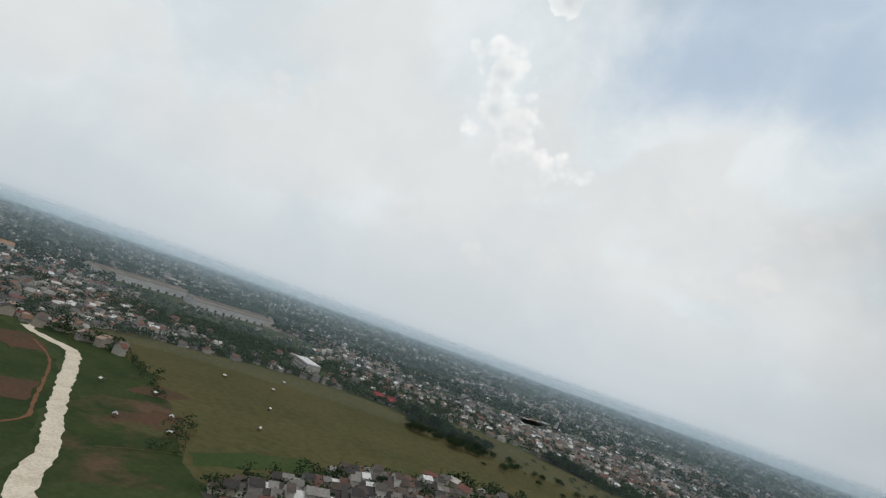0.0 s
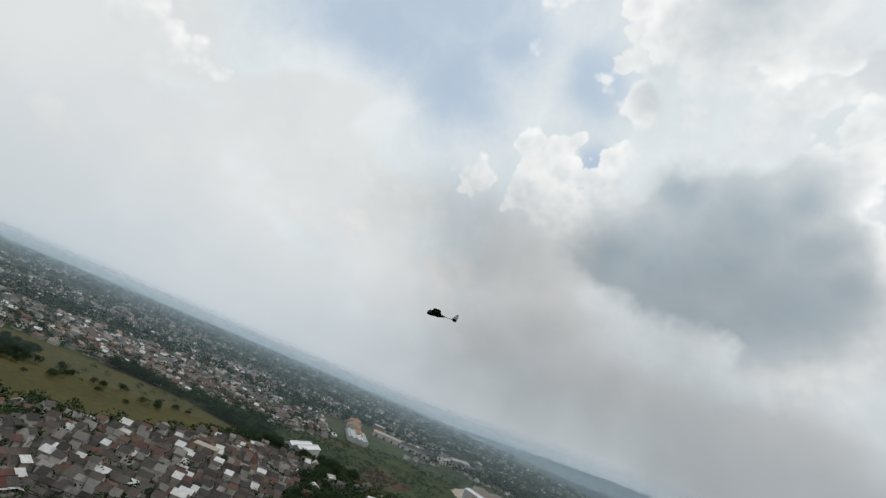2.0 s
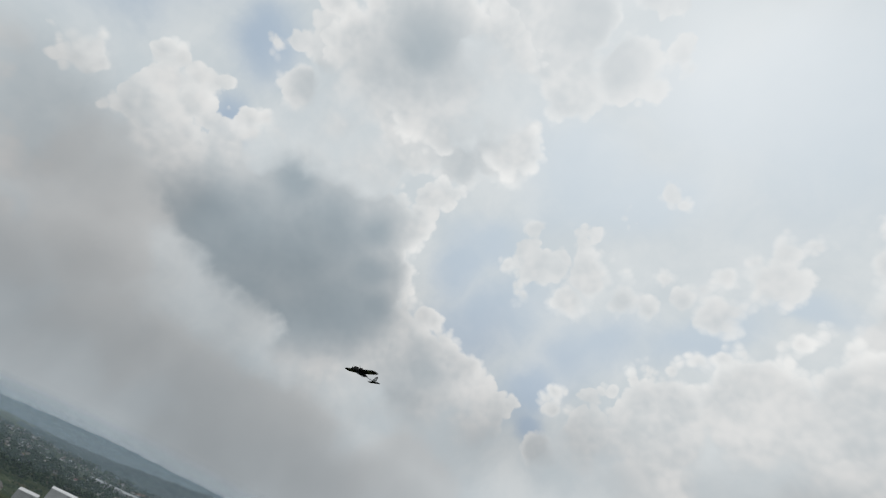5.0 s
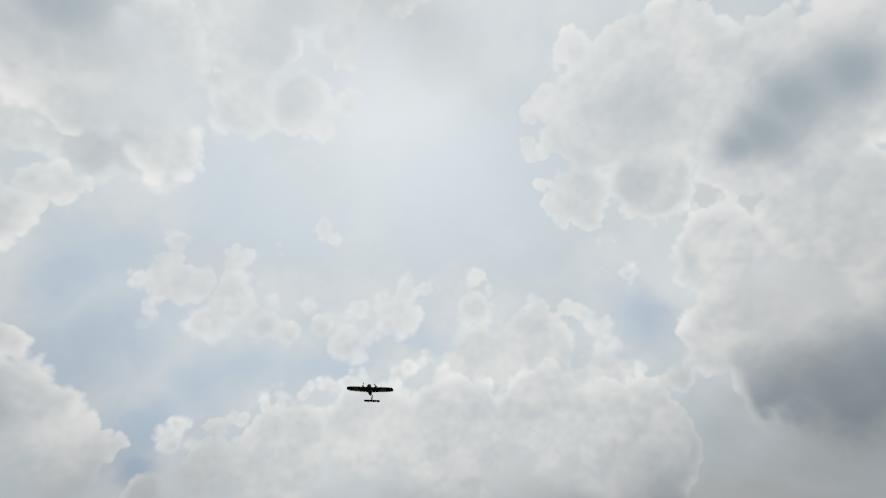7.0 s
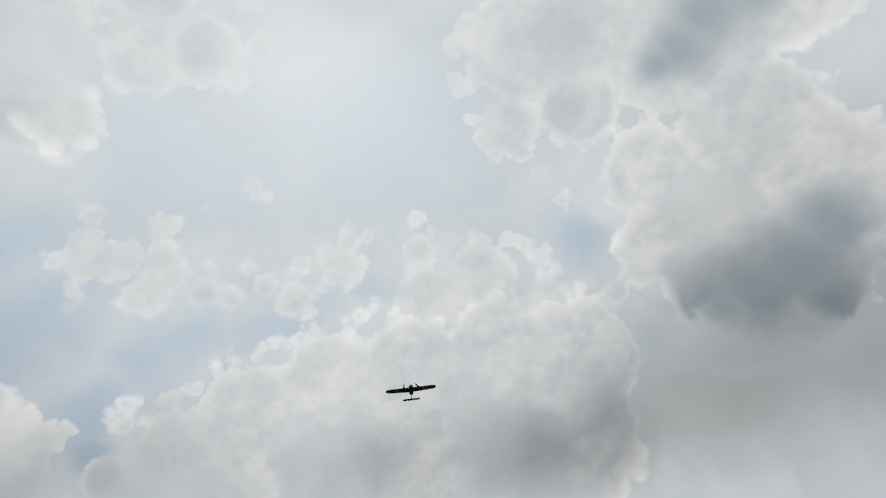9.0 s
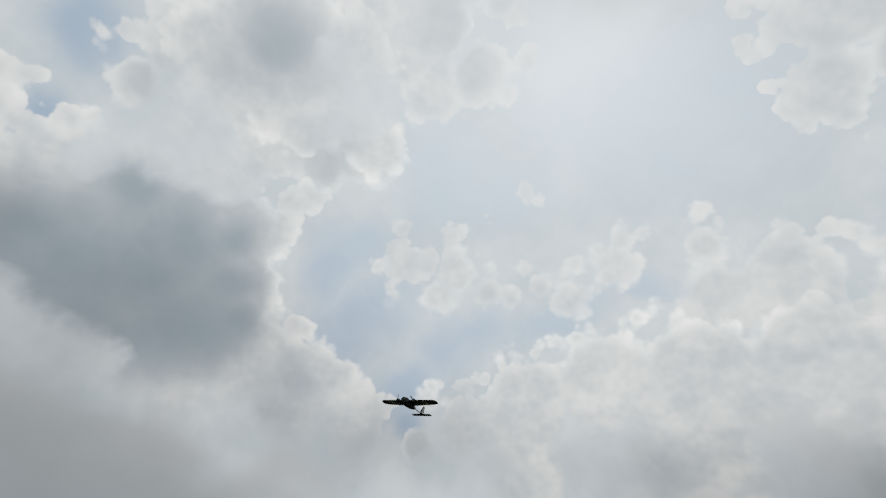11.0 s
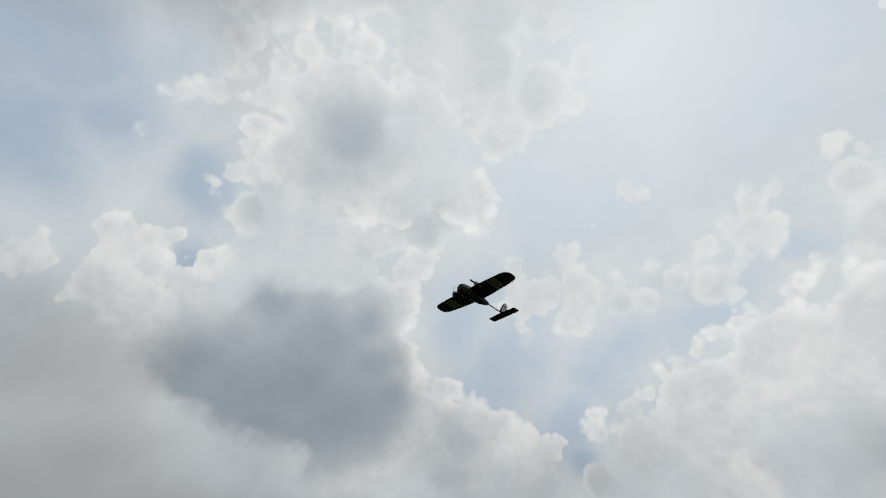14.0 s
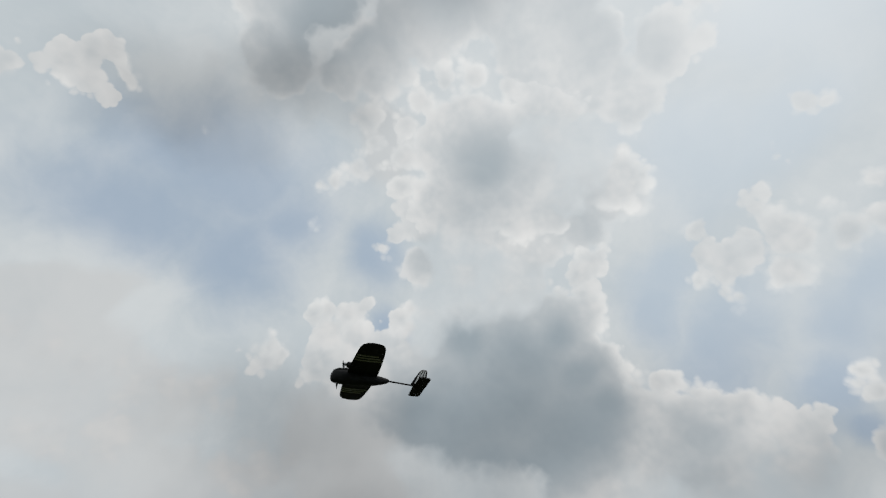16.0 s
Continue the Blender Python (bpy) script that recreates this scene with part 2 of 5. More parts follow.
puffs('dark', (69.0, 22.6, 7.4), (74.1, 24.4, 8.2), (76.3, 29.1, 6.1), (63.4, 22.0, 5.1), (80.1, 22.1, 5.4), (59.2, 19.7, 3.1), (71.7, 18.2, 4.9), (68.8, 30.2, 3.8), (81.8, 27.1, 3.9), (82.8, 21.9, 4.2), (80.0, 32.1, 2.9), (78.2, 19.9, 5.0), (84.8, 23.4, 3.5), (75.8, 17.4, 3.4), (66.7, 19.2, 4.2), (59.4, 18.4, 3.4))
puffs('grey', (93.2, 17.1, 4.6), (103.4, 15.9, 3.4), (94.2, 20.1, 2.8), (73.4, 49.1, 4.1), (67.7, 46.0, 2.7), (104.7, 58.3, 2.3), (61.4, 39.8, 2.7), (85.0, 44.3, 3.4), (110.4, 16.6, 3.7))
puffs('dark', (70.4, 51.0, 4.4), (34.6, 61.8, 6.1), (56.8, 69.9, 6.5))
puffs('grey', (69.8, 47.5, 4.7), (76.5, 51.2, 4.5), (42.1, 63.3, 6.9), (29.2, 55.5, 5.8), (66.2, 69.8, 6.2), (96.3, 62.7, 4.6), (92.4, 66.3, 3.6), (31.5, 50.7, 2.9))
puffs('dark', (175.7, 24.5, 5.3), (-178.8, 24.6, 5.2), (-174.3, 26.3, 4.1), (-170.2, 27.9, 3.5), (169.8, 22.8, 3.7), (177.0, 21.5, 4.3), (-177.1, 19.0, 3.0), (-174.5, 21.1, 3.8), (-169.8, 48.4, 3.3), (-164.1, 49.1, 3.6), (-158.4, 48.5, 3.1), (-173.7, 48.8, 2.1))
puffs('grey', (176.7, 57.5, 4.2), (102.7, 60.9, 2.4), (86.8, 46.5, 2.7), (134.5, 17.9, 4.4), (152.9, 18.2, 4.4), (107.7, 16.6, 4.0), (162.5, 20.5, 4.9), (-172.6, 22.0, 2.5), (171.3, 51.3, 2.9), (117.6, 16.6, 3.4))
banks('soft', (-5.6, 20, 12.7, 6.9, 21), (-17, 20.1, 9.8, 4.1, 45), (-25.6, 12.8, 13.9, 5.3, 5), (9.9, 14.3, 16.4, 7, -3), (29.8, 19.2, 12.9, 6.1, -11), (-18.9, 27.4, 9.3, 4.3, 27), (-42.3, 13.7, 10.3, 3.7, 36))
banks('soft', (5.3, 22.7, 7.5, 6.5, 35), (10.4, 21.8, 3.4, 3.4, 32), (-0.5, 13.7, 9.4, 5.3, 35), (30.4, 19.6, 10.3, 4.5, 3), (21, 8.6, 16, 3.8, -1), (54.5, 18.8, 6.9, 7.3, 16), (0.7, 6.2, 13.6, 6.4, 0))
banks('soft', (54.3, 14.4, 5.5, 3.1, -4), (58.8, 13.7, 3.8, 3.2, 25), (51, 10, 7, 3.7, 1), (67.3, 7.6, 12.8, 5.1, -2), (81.1, 7.6, 16, 5.6, 1), (41.3, 10.8, 7.2, 5.1, 3), (98.7, 9, 12.8, 3.9, -8))
banks('soft', (-174.5, 32.1, 8.7, 5.9, 18), (-173.5, 43, 7.2, 6.6, -34), (150.5, 23.3, 14.4, 5.1, -4), (167.3, 17.7, 13, 3, -9))
banks('soft', (28.3, 18.5, 8.5, 2.9, 10), (32.5, 13.7, 11.7, 3.2, 0), (43.6, 12.9, 7, 3, 12), (21.5, 24.4, 7.8, 3, 30), (53.6, 52.4, 3.8, 6.7, 16))
banks('dim', (64, -3.9, 15.9, 7.4, -1), (64.8, 4, 17.9, 6.5, 2), (78.8, -0.8, 20.7, 6.2, 2), (95.3, 5.6, 11.4, 4, 2), (52.1, 9.6, 5.1, 5.8, 42))
banks('dim', (-178.2, 23.9, 14.2, 7.8, 13), (-178.3, 15.1, 12.4, 5.4, -13), (149.7, 16.8, 19.5, 4.1, -3), (104.1, 15.9, 9.1, 4, 12))
banks('dim', (65.9, 70.8, 17.4, 3.1, 29), (72.6, 20, 16.1, 5.8, 14), (54.6, 14.1, 9.1, 4.9, 18))
banks('blue', (33.2, 42.1, 7.8, 6.5, 30), (37.2, 35.2, 6.2, 5.9, 47), (133.5, 58.2, 6.2, 7.7, -32))
banks('blue', (99.2, 28.5, 7.7, 4.4, 48), (107.1, 23.6, 4.3, 2.9, 49), (94.4, 36.2, 4.5, 3.2, 25), (124.4, 32.8, 6.7, 2.2, 27), (102.8, 47.5, 6.6, 6.1, 18), (124.8, 55.3, 7.6, 8.5, -2))
banks('blue', (112.2, 29.7, 6.6, 2.9, 27), (106.5, 23.2, 2.2, 2, 15), (138.5, 54.3, 11.5, 9.4, 3), (165.9, 37.7, 3.5, 3.7, -15), (112, 45.8, 10.1, 3.6, 23), (134.7, 36.2, 3.8, 1, -16), (-157.6, 52.3, 0.9, 0.9, -54))
banks('blue', (109.2, 27.9, 2.8, 3.6, 6), (107.7, 19.3, 1.7, 1.8, 13), (92.9, 32.6, 3.2, 4, 10))
banks('blue', (29.6, 43, 11, 6, 20), (24, 35, 10, 5, 10), (41, 40, 5, 4, 30), (54, 39, 3, 4, 30), (58, 31, 2, 2.5, 60))
banks('drab', (78, 8, 12, 6, 0), (62, 9, 12, 5, 0), (48, 20, 9, 5, 10), (23, 47, 8, 4, 20), (35, 54, 8, 4, 30), (-178, 19, 15, 6, 0), (160, 17, 10, 4, 0))

sun_way = heading(SUN_AZ, SUN_EL)
height = wvec("DOT_PRODUCT", way, (0, 0, 1))
near_sun = wmath("MAXIMUM", wvec("DOT_PRODUCT", way, tuple(sun_way)), 0.0)

# billows: rounded lumps at two sizes, and the same a little towards the sun for relief
def lumps(at):
    return wmath("ADD", wmath("MULTIPLY_ADD", wvoronoi(at, 21.0, 0.0, 0.5), -2.2, 1.12), wmath("MULTIPLY_ADD", wvoronoi(at, 58.0, 0.0, 0.5), -0.9, 0.5))


billow = lumps(curl)
relief = wmath("SUBTRACT", billow, lumps(wvec("ADD", curl, tuple(sun_way * 0.014))))
wisps = wnoise(drift, 4.0, 5.0, 0.6)
fine = wnoise(curl, 7.0, 2.0, 0.45)
mottle = wmath("SUBTRACT", fine, 0.5)
swell = wmath("SUBTRACT", fine, wnoise(wvec("ADD", curl, tuple(sun_way * 0.03)), 7.0, 2.0, 0.45))

# clear air and thin veil
nishita = WN.new("ShaderNodeTexSky")
nishita.sky_type, nishita.sun_disc = "NISHITA", False
nishita.sun_elevation, nishita.sun_rotation = radians(SUN_EL), radians(SUN_AZ)
nishita.air_density, nishita.dust_density = 1.0, 3.0
air = wmix(0.88, wmix(1.0, nishita.outputs[0], (0.10, 0.10, 0.10, 1), "MULTIPLY"), wmix(wstep(near_sun, 0.62, 0.95), tone(150, 173, 198), tone(186, 204, 217)))
veil = wmix(wstep(wisps, 0.32, 0.68), tone(196, 205, 210), tone(214, 219, 221))
clear = wmath("MULTIPLY", wstep(wmath("ADD", FIELDS["blue"], wmath("MULTIPLY", wmath("SUBTRACT", wisps, 0.5), 1.2)), 1.6, 0.2), 0.66)
sky = wmix(clear, veil, air)

# soft, far-off cloud
soft = wmath("SUBTRACT", 1.0, wmath("ADD", FIELDS["soft"], wmath("MULTIPLY", mottle, 2.0)))
sky = wmix(wmath("MULTIPLY", wstep(soft, -0.1, 0.45), 0.55), sky, tone(205, 206, 206))

# heaped cloud, the farther behind the nearer: bright thin edges, grey thick middles, shaded undersides
shade = wmath("MAXIMUM", wstep(wmath("MULTIPLY_ADD", mottle, 0.3, FIELDS["dark"]), -0.5, 0.85), wstep(wmath("MULTIPLY_ADD", mottle, 0.4, FIELDS["grey"]), -0.5, 0.9, 0.0, 0.5))
melt = wstep(FIELDS["melt"], -0.5, 0.5)
lit = wstep(wmath("ADD", wmath("MULTIPLY", relief, 0.20), wmath("MULTIPLY", swell, 1.5)), -0.4, 0.4)
for kind, strong, crisp in (("far", 0.5, 1.6), ("back", 0.86, 0.5), ("mid", 0.9, 0.35), ("front", 0.94, 0.3)):
    deep = wmath("ADD", FIELDS[kind], billow)
    thin = wmath("MULTIPLY_ADD", billow, 0.35, FIELDS[kind])
    edge = wmath("ADD", wmath("MULTIPLY", melt, 5.0), wstep(wisps, 0.38, 0.62, crisp, crisp * 4))
    body = wstep(wmath("MULTIPLY_ADD", melt, -0.8, deep), 0.0, edge)
    heap = wmix(lit, tone(195, 201, 204), tone(225, 225, 224))
    heap = wmix(wmath("MULTIPLY", wstep(thin, 0.0, 1.9, 1.0, 0.0), wstep(wisps, 0.36, 0.62, 0.15, 1.0)), heap, tone(246, 246, 244))
    under = wmath("MULTIPLY", shade, wstep(thin, 0.0, 1.5))
    heap = wmix(wmath("MULTIPLY", under, 0.75), heap, tone(212, 214, 215))
    heap = wmix(under, heap, wmix(1.0, heap, (0.50, 0.58, 0.635, 1), "MULTIPLY"))
    if kind == "far":
        heap = wmix(lit, tone(199, 201, 202), tone(220, 217, 214))
    sky = wmix(wmath("MULTIPLY", body, strong), sky, heap)

# glow of the sun behind thin cloud, the haze along the horizon, and its darker quarter
sky = wmix(wmath("MULTIPLY", wmath("POWER", near_sun, 8.0), 0.40), sky, tone(242, 246, 248))
murk = wmix(wstep(height, -0.02, 0.03), tone(166, 178, 186), tone(184, 192, 197))
sky = wmix(wmath("MULTIPLY", wstep(height, 0.26, -0.01), 0.88), sky, murk)
dim = wmath("SUBTRACT", 1.0, wmath("ADD", FIELDS["dim"], wmath("MULTIPLY", mottle, 1.0)))
sky = wmix(wstep(dim, -1.3, 0.9), sky, wmix(1.0, sky, (0.79, 0.785, 0.785, 1), "MULTIPLY"))
drab = wmath("SUBTRACT", 1.0, wmath("ADD", FIELDS["drab"], wmath("MULTIPLY", mottle, 0.8)))
sky = wmix(wstep(drab, -0.9, 0.7), sky, wmix(1.0, sky, (0.72, 0.725, 0.73, 1), "MULTIPLY"))

glow = WN.new("ShaderNodeBackground")
wire(glow.inputs["Color"], sky)
glow.inputs["Strength"].default_value = 1.0
out = WN.new("ShaderNodeOutputWorld")
WL.new(glow.outputs[0], out.inputs[0])
world.cycles.sampling_method, world.cycles.sample_map_resolution = "MANUAL", 256

lamp = bpy.data.lights.new("sun", "SUN")
lamp.energy, lamp.angle, lamp.color = 0.9, radians(12), (1.0, 0.95, 0.87)
sun = new("sun", lamp)
sun.matrix_world = look(sun_way * 900, (0, 0, 0))

# ---- materials ----
def surface(name, one, two, scale=1.0, rough=0.85, bump=0.0, metal=0.0, spread=0.0, island=0.0, fine=6.0, third=None, stretch=(1, 1, 1), spec=0.06, grain=0.24):
    """A procedural surface: two tones mixed at a large and a small scale; spread varies it from object to object, island from piece to piece."""
    m = bpy.data.materials.new(name)
    m.use_nodes = True
    N, L = m.node_tree.nodes, m.node_tree.links
    b = N["Principled BSDF"]
    geo = N.new("ShaderNodeNewGeometry")
    mapping = N.new("ShaderNodeMapping")
    mapping.inputs["Scale"].default_value = stretch
    L.new(geo.outputs["Position"], mapping.inputs["Vector"])

    def noise_at(s, d=5.0):
        t = N.new("ShaderNodeTexNoise")
        t.inputs["Scale"].default_value, t.inputs["Detail"].default_value, t.inputs["Roughness"].default_value = s, d, 0.6
        L.new(mapping.outputs[0], t.inputs["Vector"])
        return t.outputs["Fac"]

    def stretch_range(v, lo, hi):
        r = N.new("ShaderNodeMapRange")
        r.inputs["From Min"].default_value, r.inputs["From Max"].default_value = lo, hi
        L.new(v, r.inputs["Value"])
        return r.outputs["Result"]

    def mixed(fac, a, c, mode="MIX"):
        x = N.new("ShaderNodeMix")
        x.data_type, x.blend_type = "RGBA", mode
        for s, v in ((x.inputs[0], fac), (x.inputs[6], a), (x.inputs[7], c)):
            if isinstance(v, bpy.types.NodeSocket):
                L.new(v, s)
            else:
                s.default_value = v
        return x.outputs[2]

    large, small = noise_at(scale), noise_at(scale * fine)
    col = mixed(stretch_range(large, 0.35, 0.65), (*one, 1), (*two, 1))
    if third:
        other = noise_at(scale * 0.37, 4.0)
        col = mixed(stretch_range(other, 0.56, 0.66), col, (*third, 1))
    grey = stretch_range(small, 0.25, 0.75)
    ramp = N.new("ShaderNodeMapRange")
    ramp.inputs["To Min"].default_value, ramp.inputs["To Max"].default_value = 1 - grain, 1 + grain
    L.new(grey, ramp.inputs["Value"])
    col = mixed(1.0, col, ramp.outputs["Result"], "MULTIPLY")
    for amount, source in ((spread, "object"), (island, "island")):
        if amount:
            if source == "object":
                rnd = N.new("ShaderNodeObjectInfo").outputs["Random"]
            else:
                rnd = geo.outputs["Random Per Island"]
            v = N.new("ShaderNodeMapRange")
            v.inputs["To Min"].default_value, v.inputs["To Max"].default_value = 1 - amount, 1 + amount
            L.new(rnd, v.inputs["Value"])
            col = mixed(1.0, col, v.outputs["Result"], "MULTIPLY")
    L.new(col, b.inputs["Base Color"])
    b.inputs["Roughness"].default_value, b.inputs["Metallic"].default_value = rough, metal
    b.inputs["Specular IOR Level"].default_value = spec
    if bump:
        bn = N.new("ShaderNodeBump")
        bn.inputs["Strength"].default_value, bn.inputs["Distance"].default_value = 0.6, bump
        L.new(small, bn.inputs["Height"])
        L.new(bn.outputs[0], b.inputs["Normal"])
    return m


def many(name, colours, rough=0.8, scale=0.15, metal=0.0):
    """Pieces that each take one of several tones."""
    m = surface(name, (0.5, 0.5, 0.5), (0.6, 0.6, 0.6), scale, rough, metal=metal)
    N, L = m.node_tree.nodes, m.node_tree.links
    b = N["Principled BSDF"]
    old = b.inputs["Base Color"].links[0].from_socket
    ramp = N.new("ShaderNodeValToRGB")
    ramp.color_ramp.interpolation = "CONSTANT"
    while len(ramp.color_ramp.elements) < len(colours):
        ramp.color_ramp.elements.new(0.5)
    for i, (e, c) in enumerate(zip(ramp.color_ramp.elements, colours)):
        e.position, e.color = i / len(colours), (*c, 1)
    L.new(N.new("ShaderNodeNewGeometry").outputs["Random Per Island"], ramp.inputs[0])
    x = N.new("ShaderNodeMix")
    x.data_type, x.blend_type = "RGBA", "MULTIPLY"
    x.inputs[0].default_value = 1.0
    L.new(ramp.outputs[0], x.inputs[6])
    two = N.new("ShaderNodeMix")
    two.data_type, two.blend_type = "RGBA", "MULTIPLY"
    two.inputs[0].default_value = 1.0
    L.new(old, two.inputs[6])
    two.inputs[7].default_value = (1.8, 1.8, 1.8, 1)
    L.new(two.outputs[2], x.inputs[7])
    L.new(x.outputs[2], b.inputs["Base Color"])
    return m


def veil_material(name, amount):
    """Thin haze: mostly clear, the rest scatters the light of the sky; it thins out towards its upper edge."""
    m = bpy.data.materials.new(name)
    m.use_nodes = True
    N, L = m.node_tree.nodes, m.node_tree.links
    N.clear()
    clear_, diff, trans = N.new("ShaderNodeBsdfTransparent"), N.new("ShaderNodeBsdfDiffuse"), N.new("ShaderNodeBsdfTranslucent")
    diff.inputs[0].default_value = trans.inputs[0].default_value = (0.72, 0.87, 1.0, 1)
    both, mixer, end = N.new("ShaderNodeMixShader"), N.new("ShaderNodeMixShader"), N.new("ShaderNodeOutputMaterial")
    L.new(diff.outputs[0], both.inputs[1])
    L.new(trans.outputs[0], both.inputs[2])
    dense = N.new("ShaderNodeAttribute")
    dense.attribute_name = "haziness"
    fade = N.new("ShaderNodeMath")
    fade.operation = "MULTIPLY"
    L.new(dense.outputs["Fac"], fade.inputs[0])
    fade.inputs[1].default_value = amount
    L.new(fade.outputs[0], mixer.inputs[0])
    L.new(clear_.outputs[0], mixer.inputs[1])
    L.new(both.outputs[0], mixer.inputs[2])
    L.new(mixer.outputs[0], end.inputs[0])
    return m


SCRUB = surface("scrub", (0.025, 0.038, 0.015), (0.048, 0.060, 0.023), 0.022, 0.95, 0.0, fine=14, third=(0.071, 0.057, 0.031))
DRY = surface("dry_grass", (0.056, 0.054, 0.022), (0.074, 0.066, 0.028), 0.012, 0.95, fine=16, third=(0.048, 0.056, 0.021))
GREEN = surface("green_grass", (0.030, 0.050, 0.016), (0.042, 0.058, 0.020), 0.03, 0.95, fine=12)
DARKGREEN = surface("plots", (0.020, 0.033, 0.012), (0.034, 0.046, 0.016), 0.035, 0.95, fine=10, third=(0.085, 0.055, 0.035))
SOIL = surface("red_soil", (0.078, 0.044, 0.028), (0.060, 0.042, 0.026), 0.04, 0.95, fine=10, third=(0.06, 0.06, 0.026))
LATERITE = surface("laterite_path", (0.15, 0.075, 0.042), (0.12, 0.065, 0.038), 0.1, 0.95)
LIMESTONE = surface("limestone_road", (0.44, 0.38, 0.30), (0.54, 0.48, 0.39), 0.12, 0.95, fine=8)
ASPHALT = surface("street", (0.045, 0.045, 0.038), (0.085, 0.078, 0.070), 0.1, 0.9)
CONCRETE = surface("concrete_yard", (0.30, 0.27, 0.23), (0.36, 0.32, 0.27), 0.06, 0.9)
PLASTER = surface("plaster", (0.240, 0.222, 0.198), (0.360, 0.342, 0.318), 0.3, 0.9, spread=0.35)
SHEET_METAL = surface("grey_sheet_roof", (0.125, 0.108, 0.090), (0.175, 0.152, 0.128), 0.05, 0.7, fine=20, grain=0.18, stretch=(1, 1, 1))
WHITE_METAL = surface("white_sheet_roof", (0.66, 0.66, 0.66), (0.60, 0.60, 0.61), 0.05, 0.5, grain=0.05)
PALE_CLADDING = surface("pale_cladding", (0.40, 0.40, 0.40), (0.46, 0.46, 0.455), 0.06, 0.6, grain=0.12, stretch=(1, 1, 0.1))
GREY_WALL = surface("factory_wall", (0.34, 0.33, 0.32), (0.42, 0.41, 0.40), 0.08, 0.8, grain=0.08)
TILE_DARK = surface("grey_roof_tiles", (0.044, 0.040, 0.039), (0.075, 0.068, 0.062), 0.4, 0.85, spread=0.45, fine=8)
TILE_PALE = surface("weathered_roof_sheet", (0.081, 0.075, 0.070), (0.124, 0.114, 0.105), 0.3, 0.8, spread=0.4, fine=8)
TILE_RED = surface("red_roof_tiles", (0.105, 0.040, 0.034), (0.085, 0.042, 0.036), 0.4, 0.85, spread=0.35, fine=8)
TILE_BROWN = surface("brown_roof_tiles", (0.060, 0.042, 0.034), (0.050, 0.039, 0.034), 0.4, 0.85, spread=0.35, fine=8)
ZINC = surface("zinc_canopy", (0.36, 0.36, 0.36), (0.46, 0.46, 0.45), 0.4, 0.45, spread=0.25)
RED_SHEET = surface("red_sheet_roof", (0.30, 0.05, 0.05), (0.25, 0.05, 0.05), 0.1, 0.6)
ORANGE_SHEET = surface("orange_sheet_roof", (0.25, 0.145, 0.085), (0.21, 0.13, 0.08), 0.08, 0.7)
LEAF = surface("foliage", (0.017, 0.030, 0.015), (0.032, 0.048, 0.021), 0.09, 0.9, spread=0.3, island=0.45, fine=8)
BARK = surface("bark", (0.09, 0.07, 0.05), (0.13, 0.10, 0.075), 1.2, 0.95)
# hill colours have aerial haze painted in: slightly blue near, pale blue far
HAZED_HILL = surface("hazed_wooded_hills", (0.026, 0.042, 0.046), (0.042, 0.060, 0.062), 0.006, 0.95, fine=14, grain=0.4)
HAZED_FAR_HILL = surface("hazed_mountains", (0.090, 0.120, 0.138), (0.10, 0.132, 0.150), 0.003, 0.95, fine=6)
TOWN_ROOFS = many("town_roofs", [(0.05, 0.046, 0.044), (0.09, 0.084, 0.08), (0.20, 0.185, 0.17), (0.12, 0.075, 0.058), (0.26, 0.245, 0.23), (0.13, 0.068, 0.055), (0.10, 0.09, 0.085), (0.50, 0.50, 0.49), (0.17, 0.11, 0.08), (0.06, 0.055, 0.052), (0.40, 0.37, 0.34), (0.13, 0.06, 0.05), (0.26, 0.19, 0.15), (0.12, 0.11, 0.10)])
TOWN_WALLS = many("town_walls", [(0.34, 0.32, 0.28), (0.48, 0.46, 0.43), (0.29, 0.255, 0.215), (0.41, 0.38, 0.34), (0.24, 0.225, 0.21)])
ESTATE_ROOFS = many("estate_roofs", [(0.058, 0.055, 0.052), (0.049, 0.044, 0.042), (0.090, 0.082, 0.076), (0.075, 0.060, 0.052), (0.20, 0.188, 0.175), (0.156, 0.146, 0.135), (0.085, 0.070, 0.062), (0.047, 0.044, 0.043), (0.105, 0.062, 0.052), (0.062, 0.058, 0.056), (0.50, 0.50, 0.49), (0.12, 0.080, 0.064)])

# ---- building helpers ----
def mesh_object(name, bm, material, parent=None, label=""):
    me = bpy.data.meshes.new(name)
    bm.to_mesh(me)
    bm.free()
    me.materials.append(material)
    ob = new(name, me)
    if parent is not None:
        ob.parent = parent
    return tagged(ob, label)


def part(name, bm, material, parent, label=""):
    """A mesh of its own under a thing or a part."""
    return mesh_object(name, bm, material, parent, label)


def thing(name, label, category, group="", kind="", at=None):
    ob = new(name)
    ob.empty_display_size = 0.3
    if at is not None:
        ob.matrix_world = at
    return tagged(ob, label, category, group, kind)


def from_arrays(name, verts, faces, material, label="", category="", kind="", smooth=False):
    me = bpy.data.meshes.new(name)
    me.from_pydata(verts, [], faces)
    me.materials.append(material)
    if smooth:
        me.polygons.foreach_set("use_smooth", [True] * len(me.polygons))
    return tagged(new(name, me), label, category, "", kind)


def box(bm, x0, x1, y0, y1, z0, z1):
    v = [bm.verts.new((x, y, z)) for z in (z0, z1) for y in (y0, y1) for x in (x0, x1)]
    for f in ((0, 2, 3, 1), (4, 5, 7, 6), (0, 1, 5, 4), (1, 3, 7, 5), (3, 2, 6, 7), (2, 0, 4, 6)):
        bm.faces.new([v[i] for i in f])
    return bm


